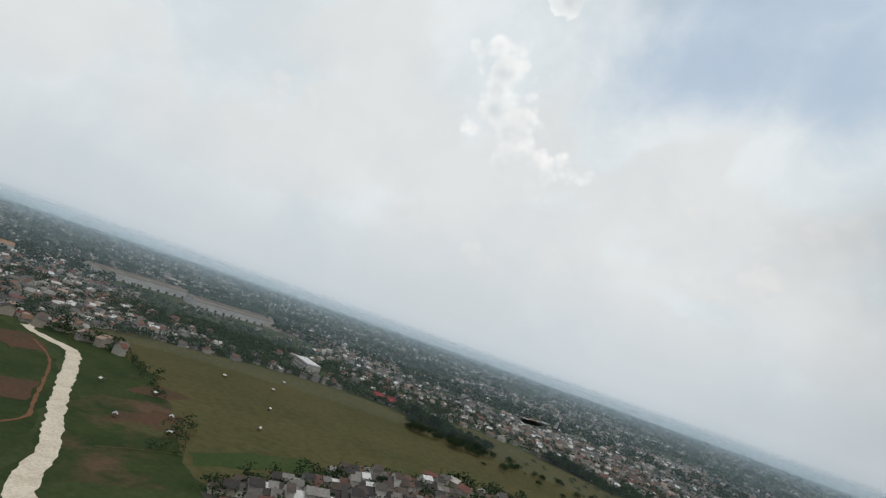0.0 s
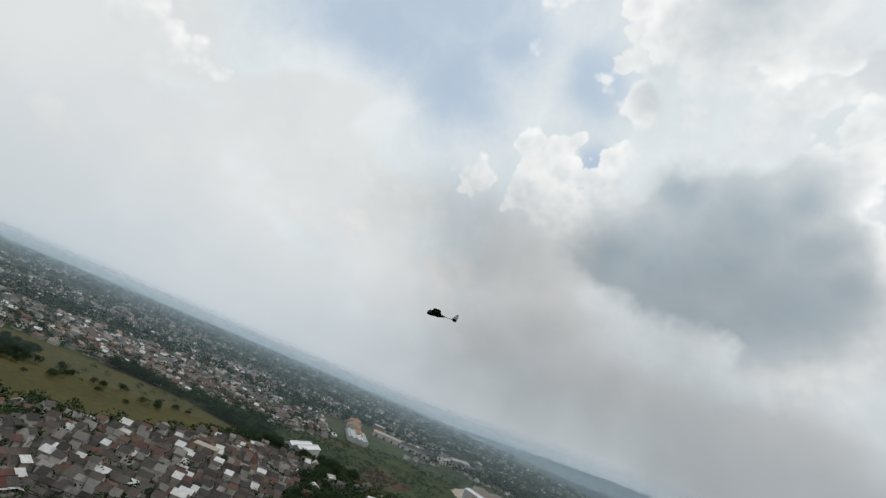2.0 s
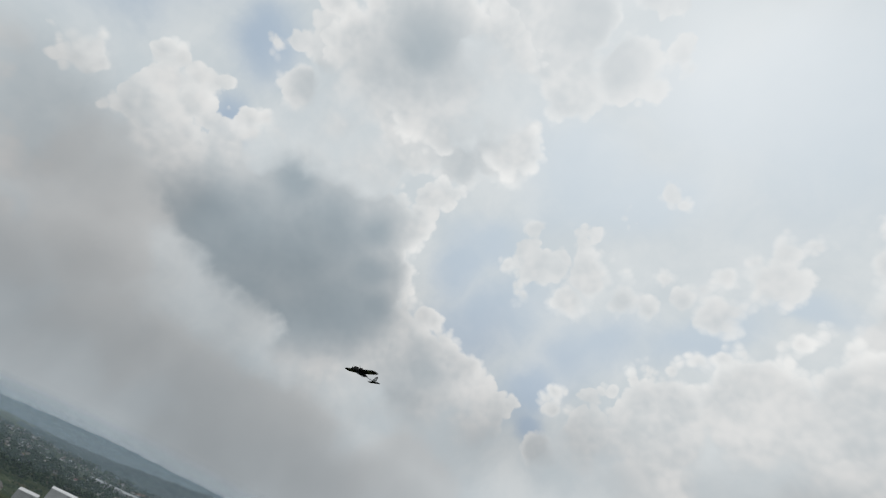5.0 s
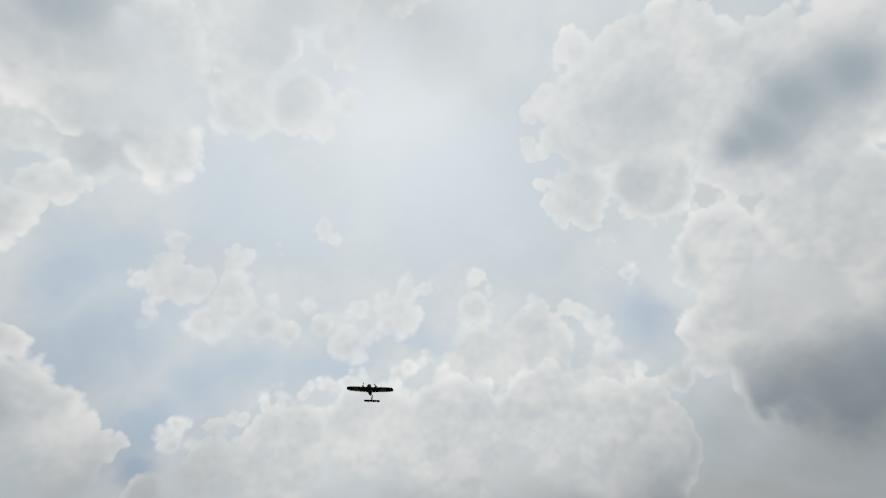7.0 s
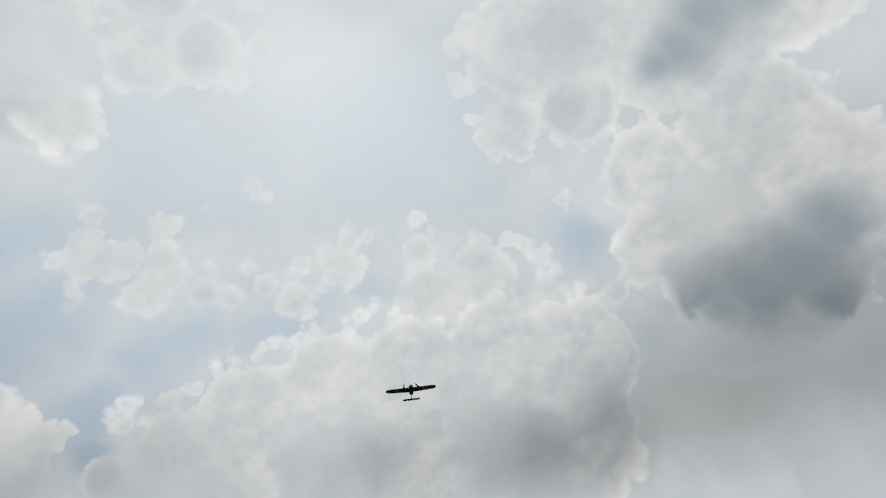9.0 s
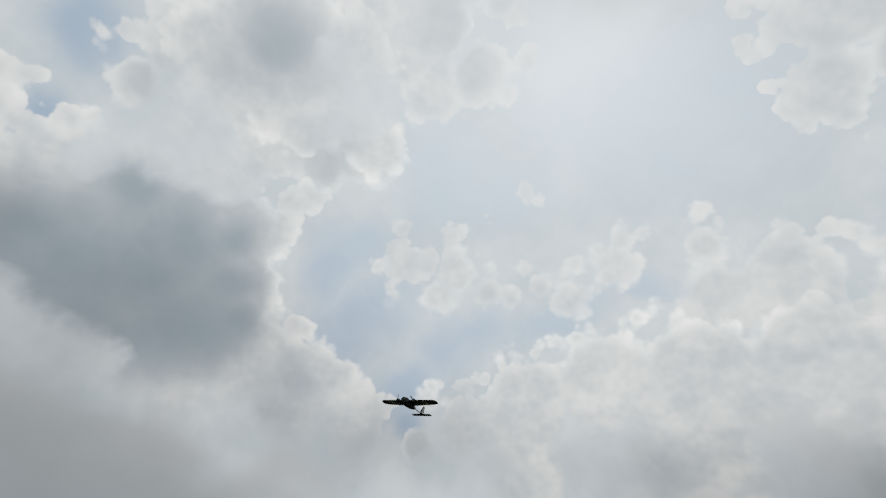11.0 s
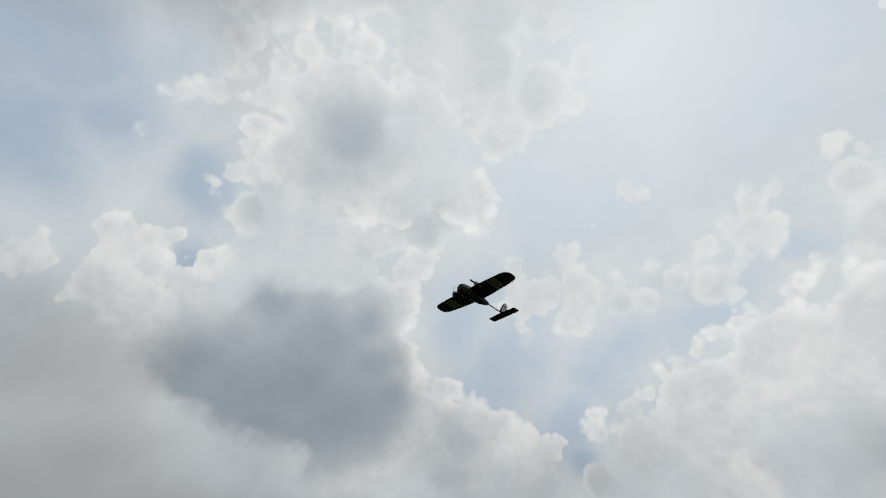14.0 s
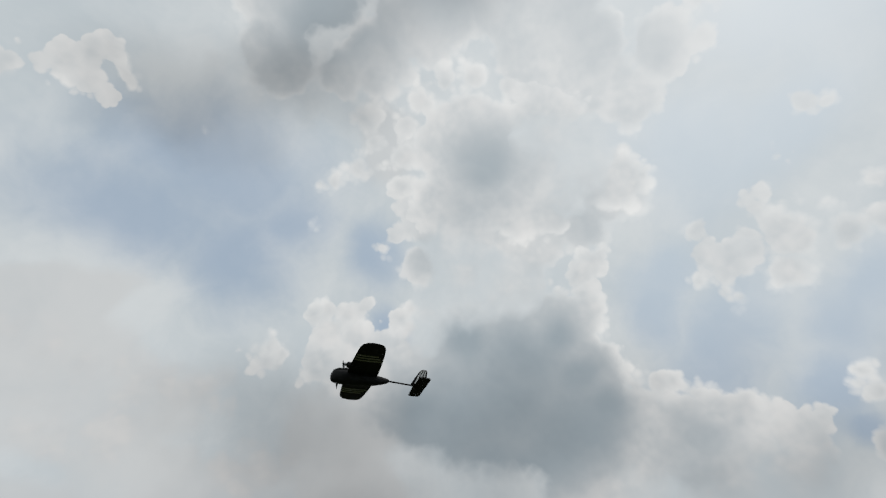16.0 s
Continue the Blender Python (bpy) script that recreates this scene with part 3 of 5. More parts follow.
def gable(bm, x0, x1, y0, y1, z0, rise, over=0.5, thick=0.18, side=None):
    """A pitched roof with its ridge along x, as two slabs that meet."""
    ym = (y0 + y1) / 2
    side = over if side is None else side
    for s in (-1, 1):
        ye = y0 - over if s < 0 else y1 + over
        drop = rise * over / (ym - y0)
        low_, high_ = z0 - drop, z0 + rise
        a = [(x0 - side, ye, low_), (x1 + side, ye, low_), (x1 + side, ym, high_), (x0 - side, ym, high_)]
        lo = [bm.verts.new(p) for p in a]
        hi = [bm.verts.new((p[0], p[1], p[2] + thick)) for p in a]
        for f in ((hi[0], hi[1], hi[2], hi[3]), (lo[3], lo[2], lo[1], lo[0]), (lo[0], lo[1], hi[1], hi[0]),
                  (lo[1], lo[2], hi[2], hi[1]), (lo[3], lo[0], hi[0], hi[3])):
            bm.faces.new(f)
    return bm


def wall_body(bm, x0, x1, y0, y1, h, rise):
    """Walls with gable ends."""
    ym = (y0 + y1) / 2
    b = [bm.verts.new(p) for p in ((x0, y0, 0), (x1, y0, 0), (x1, y1, 0), (x0, y1, 0))]
    t = [bm.verts.new(p) for p in ((x0, y0, h), (x1, y0, h), (x1, y1, h), (x0, y1, h))]
    e, w = bm.verts.new((x1, ym, h + rise)), bm.verts.new((x0, ym, h + rise))
    for f in ((b[0], b[1], t[1], t[0]), (b[2], b[3], t[3], t[2]), (b[1], b[2], t[2], e, t[1]), (b[3], b[0], t[0], w, t[3])):
        bm.faces.new(f)
    return bm


def inside(poly, x, y):
    hit = False
    j = len(poly) - 1
    for i in range(len(poly)):
        (xi, yi), (xj, yj) = poly[i], poly[j]
        if (yi > y) != (yj > y) and x < (xj - xi) * (y - yi) / (yj - yi) + xi:
            hit = not hit
        j = i
    return hit


def ragged(poly, wobble, step=6.0):
    """The outline of a patch of land, with an uneven edge."""
    out_ = []
    for (x0, y0), (x1, y1) in zip(poly, poly[1:] + poly[:1]):
        n = max(1, int(math.hypot(x1 - x0, y1 - y0) / step))
        for k in range(n):
            x, y = x0 + (x1 - x0) * k / n, y0 + (y1 - y0) * k / n
            d = noise.noise_vector((x * 0.06, y * 0.06, 0.3)) + 0.5 * noise.noise_vector((x * 0.21, y * 0.21, 7.3))
            out_.append((x + d.x * wobble, y + d.y * wobble))
    return out_


def patch(name, poly, material, z, wobble=4.0, label=""):
    bm = bmesh.new()
    f = bm.faces.new([bm.verts.new((x, y, z)) for x, y in ragged(poly, wobble)])
    if f.normal.z < 0:
        f.normal_flip()
    bm.normal_update()
    for g in bm.faces:
        if g.normal.z < 0:
            g.normal_flip()
    bmesh.ops.triangulate(bm, faces=bm.faces)
    ob = mesh_object(name, bm, material)
    return tagged(ob, label, "ground", "", "structure")


def strip(name, line, widths, material, z, wobble=0.0, label="", category="road"):
    """A way of changing width along a line, with ragged sides."""
    fine_ = []
    for i in range(len(line) - 1):
        p0, p1, p2, p3 = (Vector(line[max(0, min(len(line) - 1, j))]) for j in (i - 1, i, i + 1, i + 2))
        n = max(2, int((p2 - p1).length / 2.5))
        for k in range(n):
            s = k / n
            q = 0.5 * (2 * p1 + (p2 - p0) * s + (2 * p0 - 5 * p1 + 4 * p2 - p3) * s * s + (3 * p1 - p0 - 3 * p2 + p3) * s ** 3)
            fine_.append((q, widths[i] * (1 - s) + widths[i + 1] * s))
    fine_.append((Vector(line[-1]), widths[-1]))
    bm = bmesh.new()
    prev = None
    for i, (q, w) in enumerate(fine_):
        d = (fine_[min(i + 1, len(fine_) - 1)][0] - fine_[max(i - 1, 0)][0]).normalized()
        s = Vector((-d.y, d.x))
        a = w / 2 + wobble * noise.noise((q.x * 0.2, q.y * 0.2, 1.0)) + wobble * 0.22 * noise.noise((q.x * 0.5, q.y * 0.5, 4.0))
        c = w / 2 + wobble * noise.noise((q.x * 0.2, q.y * 0.2, 9.0)) + wobble * 0.22 * noise.noise((q.x * 0.5, q.y * 0.5, 14.0))
        pair = [bm.verts.new((q.x + s.x * a, q.y + s.y * a, z)), bm.verts.new((q.x - s.x * c, q.y - s.y * c, z))]
        if prev:
            bm.faces.new((prev[0], prev[1], pair[1], pair[0]))
        prev = pair
    bmesh.ops.recalc_face_normals(bm, faces=bm.faces)
    return tagged(mesh_object(name, bm, material), label, category, "", "structure")


# ---- the land ----
def land_sheet():
    verts, faces = [(0.0, 0.0, 0.0)], []
    rings, spokes = [40 * 1.17 ** k for k in range(31)], 120
    rings[-1] = 4900.0
    for r in rings:
        for s in range(spokes):
            a = 2 * math.pi * s / spokes
            verts.append((r * math.sin(a), r * math.cos(a), 0.0))
    for s in range(spokes):
        faces.append((0, 1 + (s + 1) % spokes, 1 + s))
    for k in range(len(rings) - 1):
        for s in range(spokes):
            a, b = 1 + k * spokes + s, 1 + k * spokes + (s + 1) % spokes
            faces.append((a, b, b + spokes, a + spokes))
    return from_arrays("ground", verts, faces, SCRUB, "green scrubland plain reaching to the horizon", "ground", "structure")


land_sheet()


def ridge(name, crest, r0, depth, label, material=HAZED_HILL):
    """A wooded range: crest gives azimuth and elevation in degrees as seen from above the plain."""
    verts, faces, rows_ = [], [], []
    az = crest[0][0]
    while az <= crest[-1][0]:
        for (a0, e0), (a1, e1) in zip(crest, crest[1:]):
            if a0 <= az <= a1:
                e = e0 + (e1 - e0) * (az - a0) / (a1 - a0)
                break
        rows_.append((az, e))
        az += 0.4
    steps = 9
    for az, e in rows_:
        for k in range(steps):
            s = k / (steps - 1)
            r = r0 + depth * s
            top = 84 + (r0 + depth) * math.tan(radians(e)) + 9 * noise.noise((az * 0.9, 0.0, r0)) + 5 * noise.noise((az * 2.7, 2.0, r0))
            z = max(-2, top) * (s ** 1.6) + 10 * noise.noise((az * 0.8, s * 4, 3.0)) * s * (1 - s) * 4 - 1.0 * (k == 0)
            w = heading(az) * r
            verts.append((w.x, w.y, z))
    for i in range(len(rows_) - 1):
        for k in range(steps - 1):
            a = i * steps + k
            faces.append((a, a + 1, a + steps + 1, a + steps))
    return from_arrays(name, verts, faces, material, label, "hills", "structure", True)


# both ranges carry haze in their base colour, the farther one more
ridge("hills_near", [(58, -1.9), (64, -1.4), (71, -1.0), (80, 0.0), (87, 0.5), (91, 0.8), (95, 2.0), (99, 1.8), (103, 1.6), (112, 1.9), (130, 1.4), (150, -0.5)], 2300, 1000, "dark wooded ridge behind the plain, blued by painted haze")
ridge("hills_far", [(46, -1.4), (56, -0.7), (64, -0.1), (70, 0.3), (76, 0.4), (82, 0.5), (90, 0.9), (98, 2.3), (105, 3.0), (120, 2.2), (150, 0.5), (170, -0.5)], 3800, 900, "distant mountain range, pale with haze painted into its colour", HAZED_FAR_HILL)

FIELD = [(-62, 212), (-27, 270), (-13, 306), (54, 343), (100, 350), (135, 338), (216, 384), (262, 410), (240, 490), (199, 540), (110, 600), (60, 575), (19, 545), (-33, 549), (-108, 542), (-197, 488), (-254, 463), (-272, 412), (-221, 395), (-166, 352), (-120, 292), (-92, 246), (-80, 226)]
patch("dry_field", FIELD, DRY, 0.05, 5, "large dry olive-brown grass field")
patch("plots", [(-112, 165), (-62, 205), (-80, 226), (-92, 246), (-120, 292), (-166, 352), (-215, 392), (-250, 380), (-190, 300), (-140, 225)], DARKGREEN, 0.04, 4, "dark green garden plots beside the dirt road")
patch("west_plots", [(-115, 165), (-180, 290), (-260, 350), (-300, 370), (-330, 330), (-230, 200), (-150, 140)], DARKGREEN, 0.035, 6, "overgrown green plots with bare soil")
for n_, poly in enumerate(([(-128, 240), (-100, 246), (-92, 262), (-112, 272), (-132, 262)], [(-150, 300), (-128, 306), (-124, 326), (-146, 330)], [(-120, 262), (-100, 272), (-108, 284), (-124, 280)], [(-262, 330), (-225, 300), (-215, 322), (-250, 348)], [(-180, 215), (-160, 235), (-175, 262), (-200, 250)])):
    patch("bare_soil", poly, SOIL, 0.085 + 0.012 * n_, 4, "patch of bare reddish soil")
patch("rice_plot", [(-74, 226), (-30, 268), (-34, 286), (-62, 268), (-84, 240)], GREEN, 0.08, 3, "bright green rice plot")
patch("copse_ground", [(0, 545), (50, 470), (110, 420), (200, 400), (240, 440), (200, 520), (120, 590)], DRY, 0.07, 8, "rough olive-green meadow with shrubs")
patch("meadow", [(160, 172), (212, 186), (242, 212), (222, 222), (182, 202), (150, 188)], GREEN, 0.05, 3, "mown green meadow beside the trees")
for poly in ([(330, 330), (400, 330), (450, 360), (420, 400), (350, 380)], [(420, 260), (480, 300), (470, 330), (410, 310)], [(360, 250), (420, 240), (430, 265), (380, 280)], [(620, 330), (560, 400), (640, 425), (690, 400)]):
    patch("bare_soil", poly, SOIL, 0.06, 7, "patch of bare brown soil in the scrub")
patch("clearing", [(531, 354), (596, 383), (642, 428), (571, 403)], CONCRETE, 0.09, 4, "pale cleared yard beside the factory")

strip("dirt_road", [(-92, 150), (-107, 168), (-121, 198), (-144, 232), (-169, 272), (-197, 317), (-214, 340), (-238, 350), (-255, 357), (-268, 366)], [10, 9, 7.5, 7.5, 8, 8.5, 8.5, 7, 6, 5], LIMESTONE, 0.16, 1.5, "freshly laid pale limestone dirt road")
strip("side_track", [(-262, 362), (-272, 385), (-278, 415)], [5, 5, 4], LIMESTONE, 0.125, 0.8, "pale dirt side track")
strip("footpath", [(-150, 196), (-146, 216), (-160, 240), (-189, 286), (-209, 312), (-238, 337)], [1.7, 1.7, 1.7, 1.5, 1.4, 1.4], LATERITE, 0.15, 0.7, "narrow red laterite footpath", "path")
strip("field_bund", [(-112, 212), (-96, 226), (-80, 236)], [0.9, 0.9, 0.9], DRY, 0.15, 0.4, "low field bund between plots", "path")


def field_hut(x, y, turn_):
    """A small shelter: four posts, a bench and a pitched sheet roof."""
    h = thing("field_hut", "small field shelter with a pale sheet roof", "hut", "shelters in the field", at=pose(x, y, 0, 0, 0, turn_))
    for u in (-1.0, 1.0):
        for v in (-0.8, 0.8):
            part("post", box(bmesh.new(), u - 0.06, u + 0.06, v - 0.06, v + 0.06, 0, 1.9), BARK, h)
    part("bench", box(bmesh.new(), -1.0, 1.0, -0.8, 0.8, 0.5, 0.58), BARK, h)
    part("roof", gable(bmesh.new(), -1.1, 1.1, -0.9, 0.9, 1.9, 0.6, 0.3, 0.06), ZINC, h)


for n_, (x, y) in enumerate(((-138, 419), (-99, 429), (-72, 309), (-111, 275), (-137, 307), (-100, 252), (-102, 476), (-82, 363), (-128, 251), (-166, 298))):
    field_hut(x, y, 37 * n_)

# ---- houses ----

def house_model(kind, wide, deep, high, rise, roof, label):
    """One town house: walls, pitched roof, ridge cap, street canopy, door and windows."""
    h = thing("house", label, "house", "houses of the estate", at=pose(0, 0, -600))
    x, y = wide / 2, deep / 2
    wall = part("wall", wall_body(bmesh.new(), -x, x, -y, y, high, rise), PLASTER, h)
    part("roof", gable(bmesh.new(), -x, x, -y, y, high, rise, 0.4, 0.18, 0.03), roof, h)
    part("ridge_cap", box(bmesh.new(), -x - 0.02, x + 0.02, -0.18, 0.18, high + rise + 0.05, high + rise + 0.28), roof, h)
    bm = bmesh.new()
    box(bm, -x * 0.95, x * 0.95 if kind else x * 0.2, -y - 1.9, -y - 0.45, 2.4, 2.52)
    part("canopy", bm, ZINC if kind == 1 else TILE_PALE, h, "sheet-metal canopy")
    part("door", box(bmesh.new(), -x * 0.55, -x * 0.55 + 0.9, -y - 0.05, -y + 0.02, 0, 2.05), BARK, wall)
    part("window", box(bmesh.new(), x * 0.15, x * 0.75, -y - 0.05, -y + 0.02, 0.9, 2.1), TILE_DARK, wall)
    bm = bmesh.new()
    box(bm, -x, -x + 0.15, -y - 2.2, -y, 0, 1.3)
    box(bm, -x, x, -y - 2.2, -y - 2.05, 0, 1.1)
    part("yard_wall", bm, PLASTER, h)
    if kind == 2:
        part("upper_storey", box(bmesh.new(), -x * 0.9, x * 0.9, -y * 0.2, y * 0.95, high + 0.2, high + 2.9), PLASTER, h)
        part("upper_roof", gable(bmesh.new(), -x * 0.9, x * 0.9, -y * 0.2, y * 0.95, high + 2.9, rise * 0.7, 0.4), roof, h)
    return h


MODELS = []
for roof_, word in ((TILE_DARK, "dark grey tiled"), (TILE_DARK, "dark grey tiled"), (TILE_PALE, "weathered pale grey"), (TILE_BROWN, "faded brown tiled"), (TILE_DARK, "dark grey tiled"), (TILE_PALE, "weathered pale grey"), (TILE_DARK, "dark grey tiled"), (TILE_DARK, "dark grey tiled"), (TILE_RED, "red tiled")):
    for k_, (w_, d_, h_, r_) in enumerate(((4.7, 6.0, 2.8, 1.9), (4.7, 6.2, 2.9, 2.1), (4.7, 6.0, 2.9, 1.8))):
        MODELS.append(house_model(k_, w_, d_, h_, r_, roof_, ("two-storey" if k_ == 2 else "small single-storey") + " plastered house with a " + word + " roof"))

ESTATE_A = [(-62, 205), (-25, 264), (-10, 300), (34, 318), (62, 312), (100, 345), (135, 330), (214, 376), (262, 372), (288, 340), (262, 318), (240, 290), (198, 252), (150, 226), (90, 190), (30, 160), (-30, 165)]
ESTATE_B = [(176, 150), (238, 206), (262, 222), (300, 226), (360, 218), (392, 176), (420, 150), (400, 90), (300, 70), (200, 90)]
rng = random.Random(4)
LOTS = []


def rows_of_houses(poly, angle, unit, block, keep, skip=None, gap=0.06):
    """Back-to-back rows along one direction, with lanes between."""
    ca, sa = math.cos(radians(angle)), math.sin(radians(angle))
    us = [x * ca + y * sa for x, y in poly]
    vs = [-x * sa + y * ca for x, y in poly]
    v, row = min(vs), 0
    while v < max(vs):
        u = min(us) + rng.random() * 4
        while u < max(us):
            q = v + rng.uniform(-0.3, 0.3)
            x, y = u * ca - q * sa, u * sa + q * ca
            ok = inside(poly, x, y) and keep(x, y) and rng.random() > gap
            if ok:
                LOTS.append((x, y, angle + (180 if row % 2 else 0) + rng.uniform(-1, 1)))
            u += unit * rng.uniform(1.03, 1.06)
        v += 6.9 if row % 2 == 0 else block + (5 if row % 4 == 3 else 0)
        row += 1


rows_of_houses(ESTATE_A, 27, 4.7, 11.5, lambda x, y: x < 66 + (y - 250) * 0.25)
rows_of_houses(ESTATE_A, -40, 4.8, 11.5, lambda x, y: 70 + (y - 250) * 0.25 < x < 176)
rows_of_houses(ESTATE_A, -28, 4.8, 11.5, lambda x, y: x >= 180)
rows_of_houses(ESTATE_B, 28, 4.8, 11.5, lambda x, y: not (236 < x < 272 and y > 214))
ROAD = [(112, 196), (144, 219), (178, 241), (212, 256)]
LOTS = [l for l in LOTS if all(abs((q[0] - p[0]) * (l[1] - p[1]) - (q[1] - p[1]) * (l[0] - p[0])) / math.hypot(q[0] - p[0], q[1] - p[1]) > 7 or not p[0] - 4 < l[0] < q[0] + 4 for p, q in zip(ROAD, ROAD[1:]))]
LOTS.sort(key=lambda l: math.hypot(l[0] - 60, l[1] - 150) if l[0] < 190 else math.hypot(l[0] - 290, l[1] - 110))
NEAR_LOTS, MORE_LOTS = LOTS[:300], LOTS[300:]
for x, y, a in NEAR_LOTS:
    model = MODELS[rng.randrange(len(MODELS))] if rng.random() < 0.5 else MODELS[rng.randrange(6)]
    copy_thing(model, pose(x, y, 0, 0, 0, a))
for m_ in MODELS:
    for o_ in (*m_.children_recursive, m_):
        bpy.data.objects.remove(o_)
strip("estate_road", ROAD, [5.5, 5.5, 5.5, 5], CONCRETE, 0.18, 0.3, "pale concrete road along the edge of the estate")
for n_, (poly, name_) in enumerate(((ESTATE_A, "estate streets"), (ESTATE_B, "estate lanes"))):
    patch("estate_ground", poly, ASPHALT, 0.06, 2, "grey lanes and yards between the houses")


def town(name, lots, label, spread=1.0, roofs=TOWN_ROOFS):
    """Many small houses as one mass: a wall block and a pitched roof each."""
    wv, wf, rv, rf = [], [], [], []
    for x, y, a in lots:
        ca, sa = math.cos(radians(a)), math.sin(radians(a))
        w, d = rng.uniform(2.3, 4.4) * spread, rng.uniform(2.8, 4.8) * spread
        h, r = rng.choice((3.0, 3.2, 3.4, 3.6, 6.2)), rng.uniform(1.2, 2.4)

        def at(u, v, z):
            return (x + u * ca - v * sa, y + u * sa + v * ca, z)
        i = len(wv)
        wv += [at(-w, -d, 0), at(w, -d, 0), at(w, d, 0), at(-w, d, 0), at(-w, -d, h), at(w, -d, h), at(w, d, h), at(-w, d, h), at(-w, 0, h + r), at(w, 0, h + r)]
        wf += [(i, i + 1, i + 5, i + 4), (i + 2, i + 3, i + 7, i + 6), (i + 1, i + 2, i + 6, i + 9, i + 5), (i + 3, i, i + 4, i + 8, i + 7)]
        j, o, e = len(rv), 0.5, 0.5 * r / d
        rv += [at(-w - o, -d - o, h - e), at(w + o, -d - o, h - e), at(w + o, 0, h + r + .1), at(-w - o, 0, h + r + .1), at(w + o, d + o, h - e), at(-w - o, d + o, h - e)]
        rf += [(j, j + 1, j + 2, j + 3), (j + 3, j + 2, j + 4, j + 5)]
    base = thing(name, label, "houses", kind="stuff")
    for nm, v, f, m in (("walls", wv, wf, TOWN_WALLS), ("roofs", rv, rf, roofs)):
        me = bpy.data.meshes.new(nm)
        me.from_pydata(v, [], f)
        me.materials.append(m)
        new(nm, me).parent = base
    return base


town("estate_houses", MORE_LOTS, "further rows of small tiled estate houses", 0.70, ESTATE_ROOFS)

# ---- far town and woods: where houses and trees stand ----
SCRUBLAND = [(290, 430), (330, 300), (440, 235), (420, 120), (700, 90), (1250, 130), (1250, 300), (900, 330), (800, 420), (760, 560), (640, 520), (480, 520), (380, 500)]
BELT = [(196, 575), (180, 550), (240, 495), (283, 425), (300, 385), (330, 330), (262, 300), (225, 262), (195, 228), (180, 203), (174, 212), (208, 250), (256, 297), (285, 328), (298, 352), (276, 380), (262, 420), (238, 500)]
CLEAR = ([(-600, 960), (-470, 790), (-240, 860), (-290, 1020)], [(415, 285), (490, 185), (640, 180), (730, 330), (690, 460), (480, 350)], [(460, 520), (600, 520), (760, 640), (760, 760), (560, 700)], [(270, 365), (335, 375), (335, 410), (275, 395)], [(-30, 540), (16, 540), (16, 590), (-30, 590)], [(-150, 600), (-120, 560), (-70, 570), (-90, 640)], [(690, 560), (930, 560), (930, 660), (690, 700)], [(-400, 900), (-250, 940), (-120, 860), (-180, 820)])
FAR_LOTS, FAR_TREES = [], []
rng = random.Random(11)


def settled(x, y):
    """How densely built the land is, 0 to 1."""
    n = noise.noise((x * 0.0035, y * 0.0035, 2.0)) + 0.5 * noise.noise((x * 0.011, y * 0.011, 5.0))
    d = 0.40 + 1.15 * n
    if 120 < x < 700 and 560 < y < 1500:
        d += 0.24
    if x < 100 and 430 < y < 640:
        d += 0.12
    if x > 900 and y < 700:
        d -= 0.12
    return d


for k_ in range(80000):
    r = 330 * (3900 / 330) ** (rng.random() ** 0.85)
    az = rng.uniform(-62, 122)
    x, y = r * math.sin(radians(az)), r * math.cos(radians(az))
    if inside(FIELD, x, y) or inside(ESTATE_A, x, y) or inside(ESTATE_B, x, y) or inside(BELT, x, y) or any(inside(c, x, y) for c in CLEAR):
        continue
    if x < -62 and y < 372 or y < 60 and x < 700:
        continue
    scrub = inside(SCRUBLAND, x, y)
    if scrub:
        if rng.random() < 0.3:
            FAR_TREES.append((x, y, rng.uniform(0.1, 0.42)))
        continue
    if r > 2450 and az > 60:
        continue
    d = settled(x, y) * (1.0 if r < 1000 or 100 < x < 900 and 500 < y < 1600 else 0.65)
    if rng.random() < d * 0.62:
        FAR_LOTS.append((x, y, rng.choice((27, -40, 62, -10)) + rng.uniform(-8, 8)))
    elif rng.random() < 0.85:
        FAR_TREES.append((x, y, rng.uniform(0.4, 0.85) if r < 900 else rng.uniform(0.6, 1.4)))
cells, kept = set(), []
for x, y, a in FAR_LOTS:
    c = (int(x // 9), int(y // 9))
    if c not in cells:
        cells.add(c)
        kept.append((x, y, a))
town("town_houses", kept[:14000], "sprawling low town of small houses among trees")


# ---- large buildings ----
def shed(name, x, y, angle, length, width, height, rise, wall_mat, roof_mat, label, bays=1):
    """A hall with pitched roofs side by side, gutters between and doors along its long side."""
    h = thing(name, label, "building", at=pose(x, y, 0, 0, 0, angle))
    each = width / bays
    for k in range(bays):
        y0 = -width / 2 + k * each
        part("wall", wall_body(bmesh.new(), -length / 2, length / 2, y0 + 0.02, y0 + each - 0.02, height, rise), wall_mat, h)
        part("roof", gable(bmesh.new(), -length / 2, length / 2, y0, y0 + each, height, rise, 0.3, 0.25), roof_mat, h)
        part("ridge_vent", box(bmesh.new(), -length * 0.47, length * 0.47, y0 + each / 2 - 0.5, y0 + each / 2 + 0.5, height + rise + 0.1, height + rise + 0.8), roof_mat, h)
    doors = max(2, int(length / 14))
    for k in range(doors):
        u = -length / 2 + (k + 0.5) * length / doors
        part("door", box(bmesh.new(), u - 2, u + 2, -width / 2 - 0.06, -width / 2 + 0.05, 0, min(4.2, height * 0.7)), TILE_DARK, h)
    return h


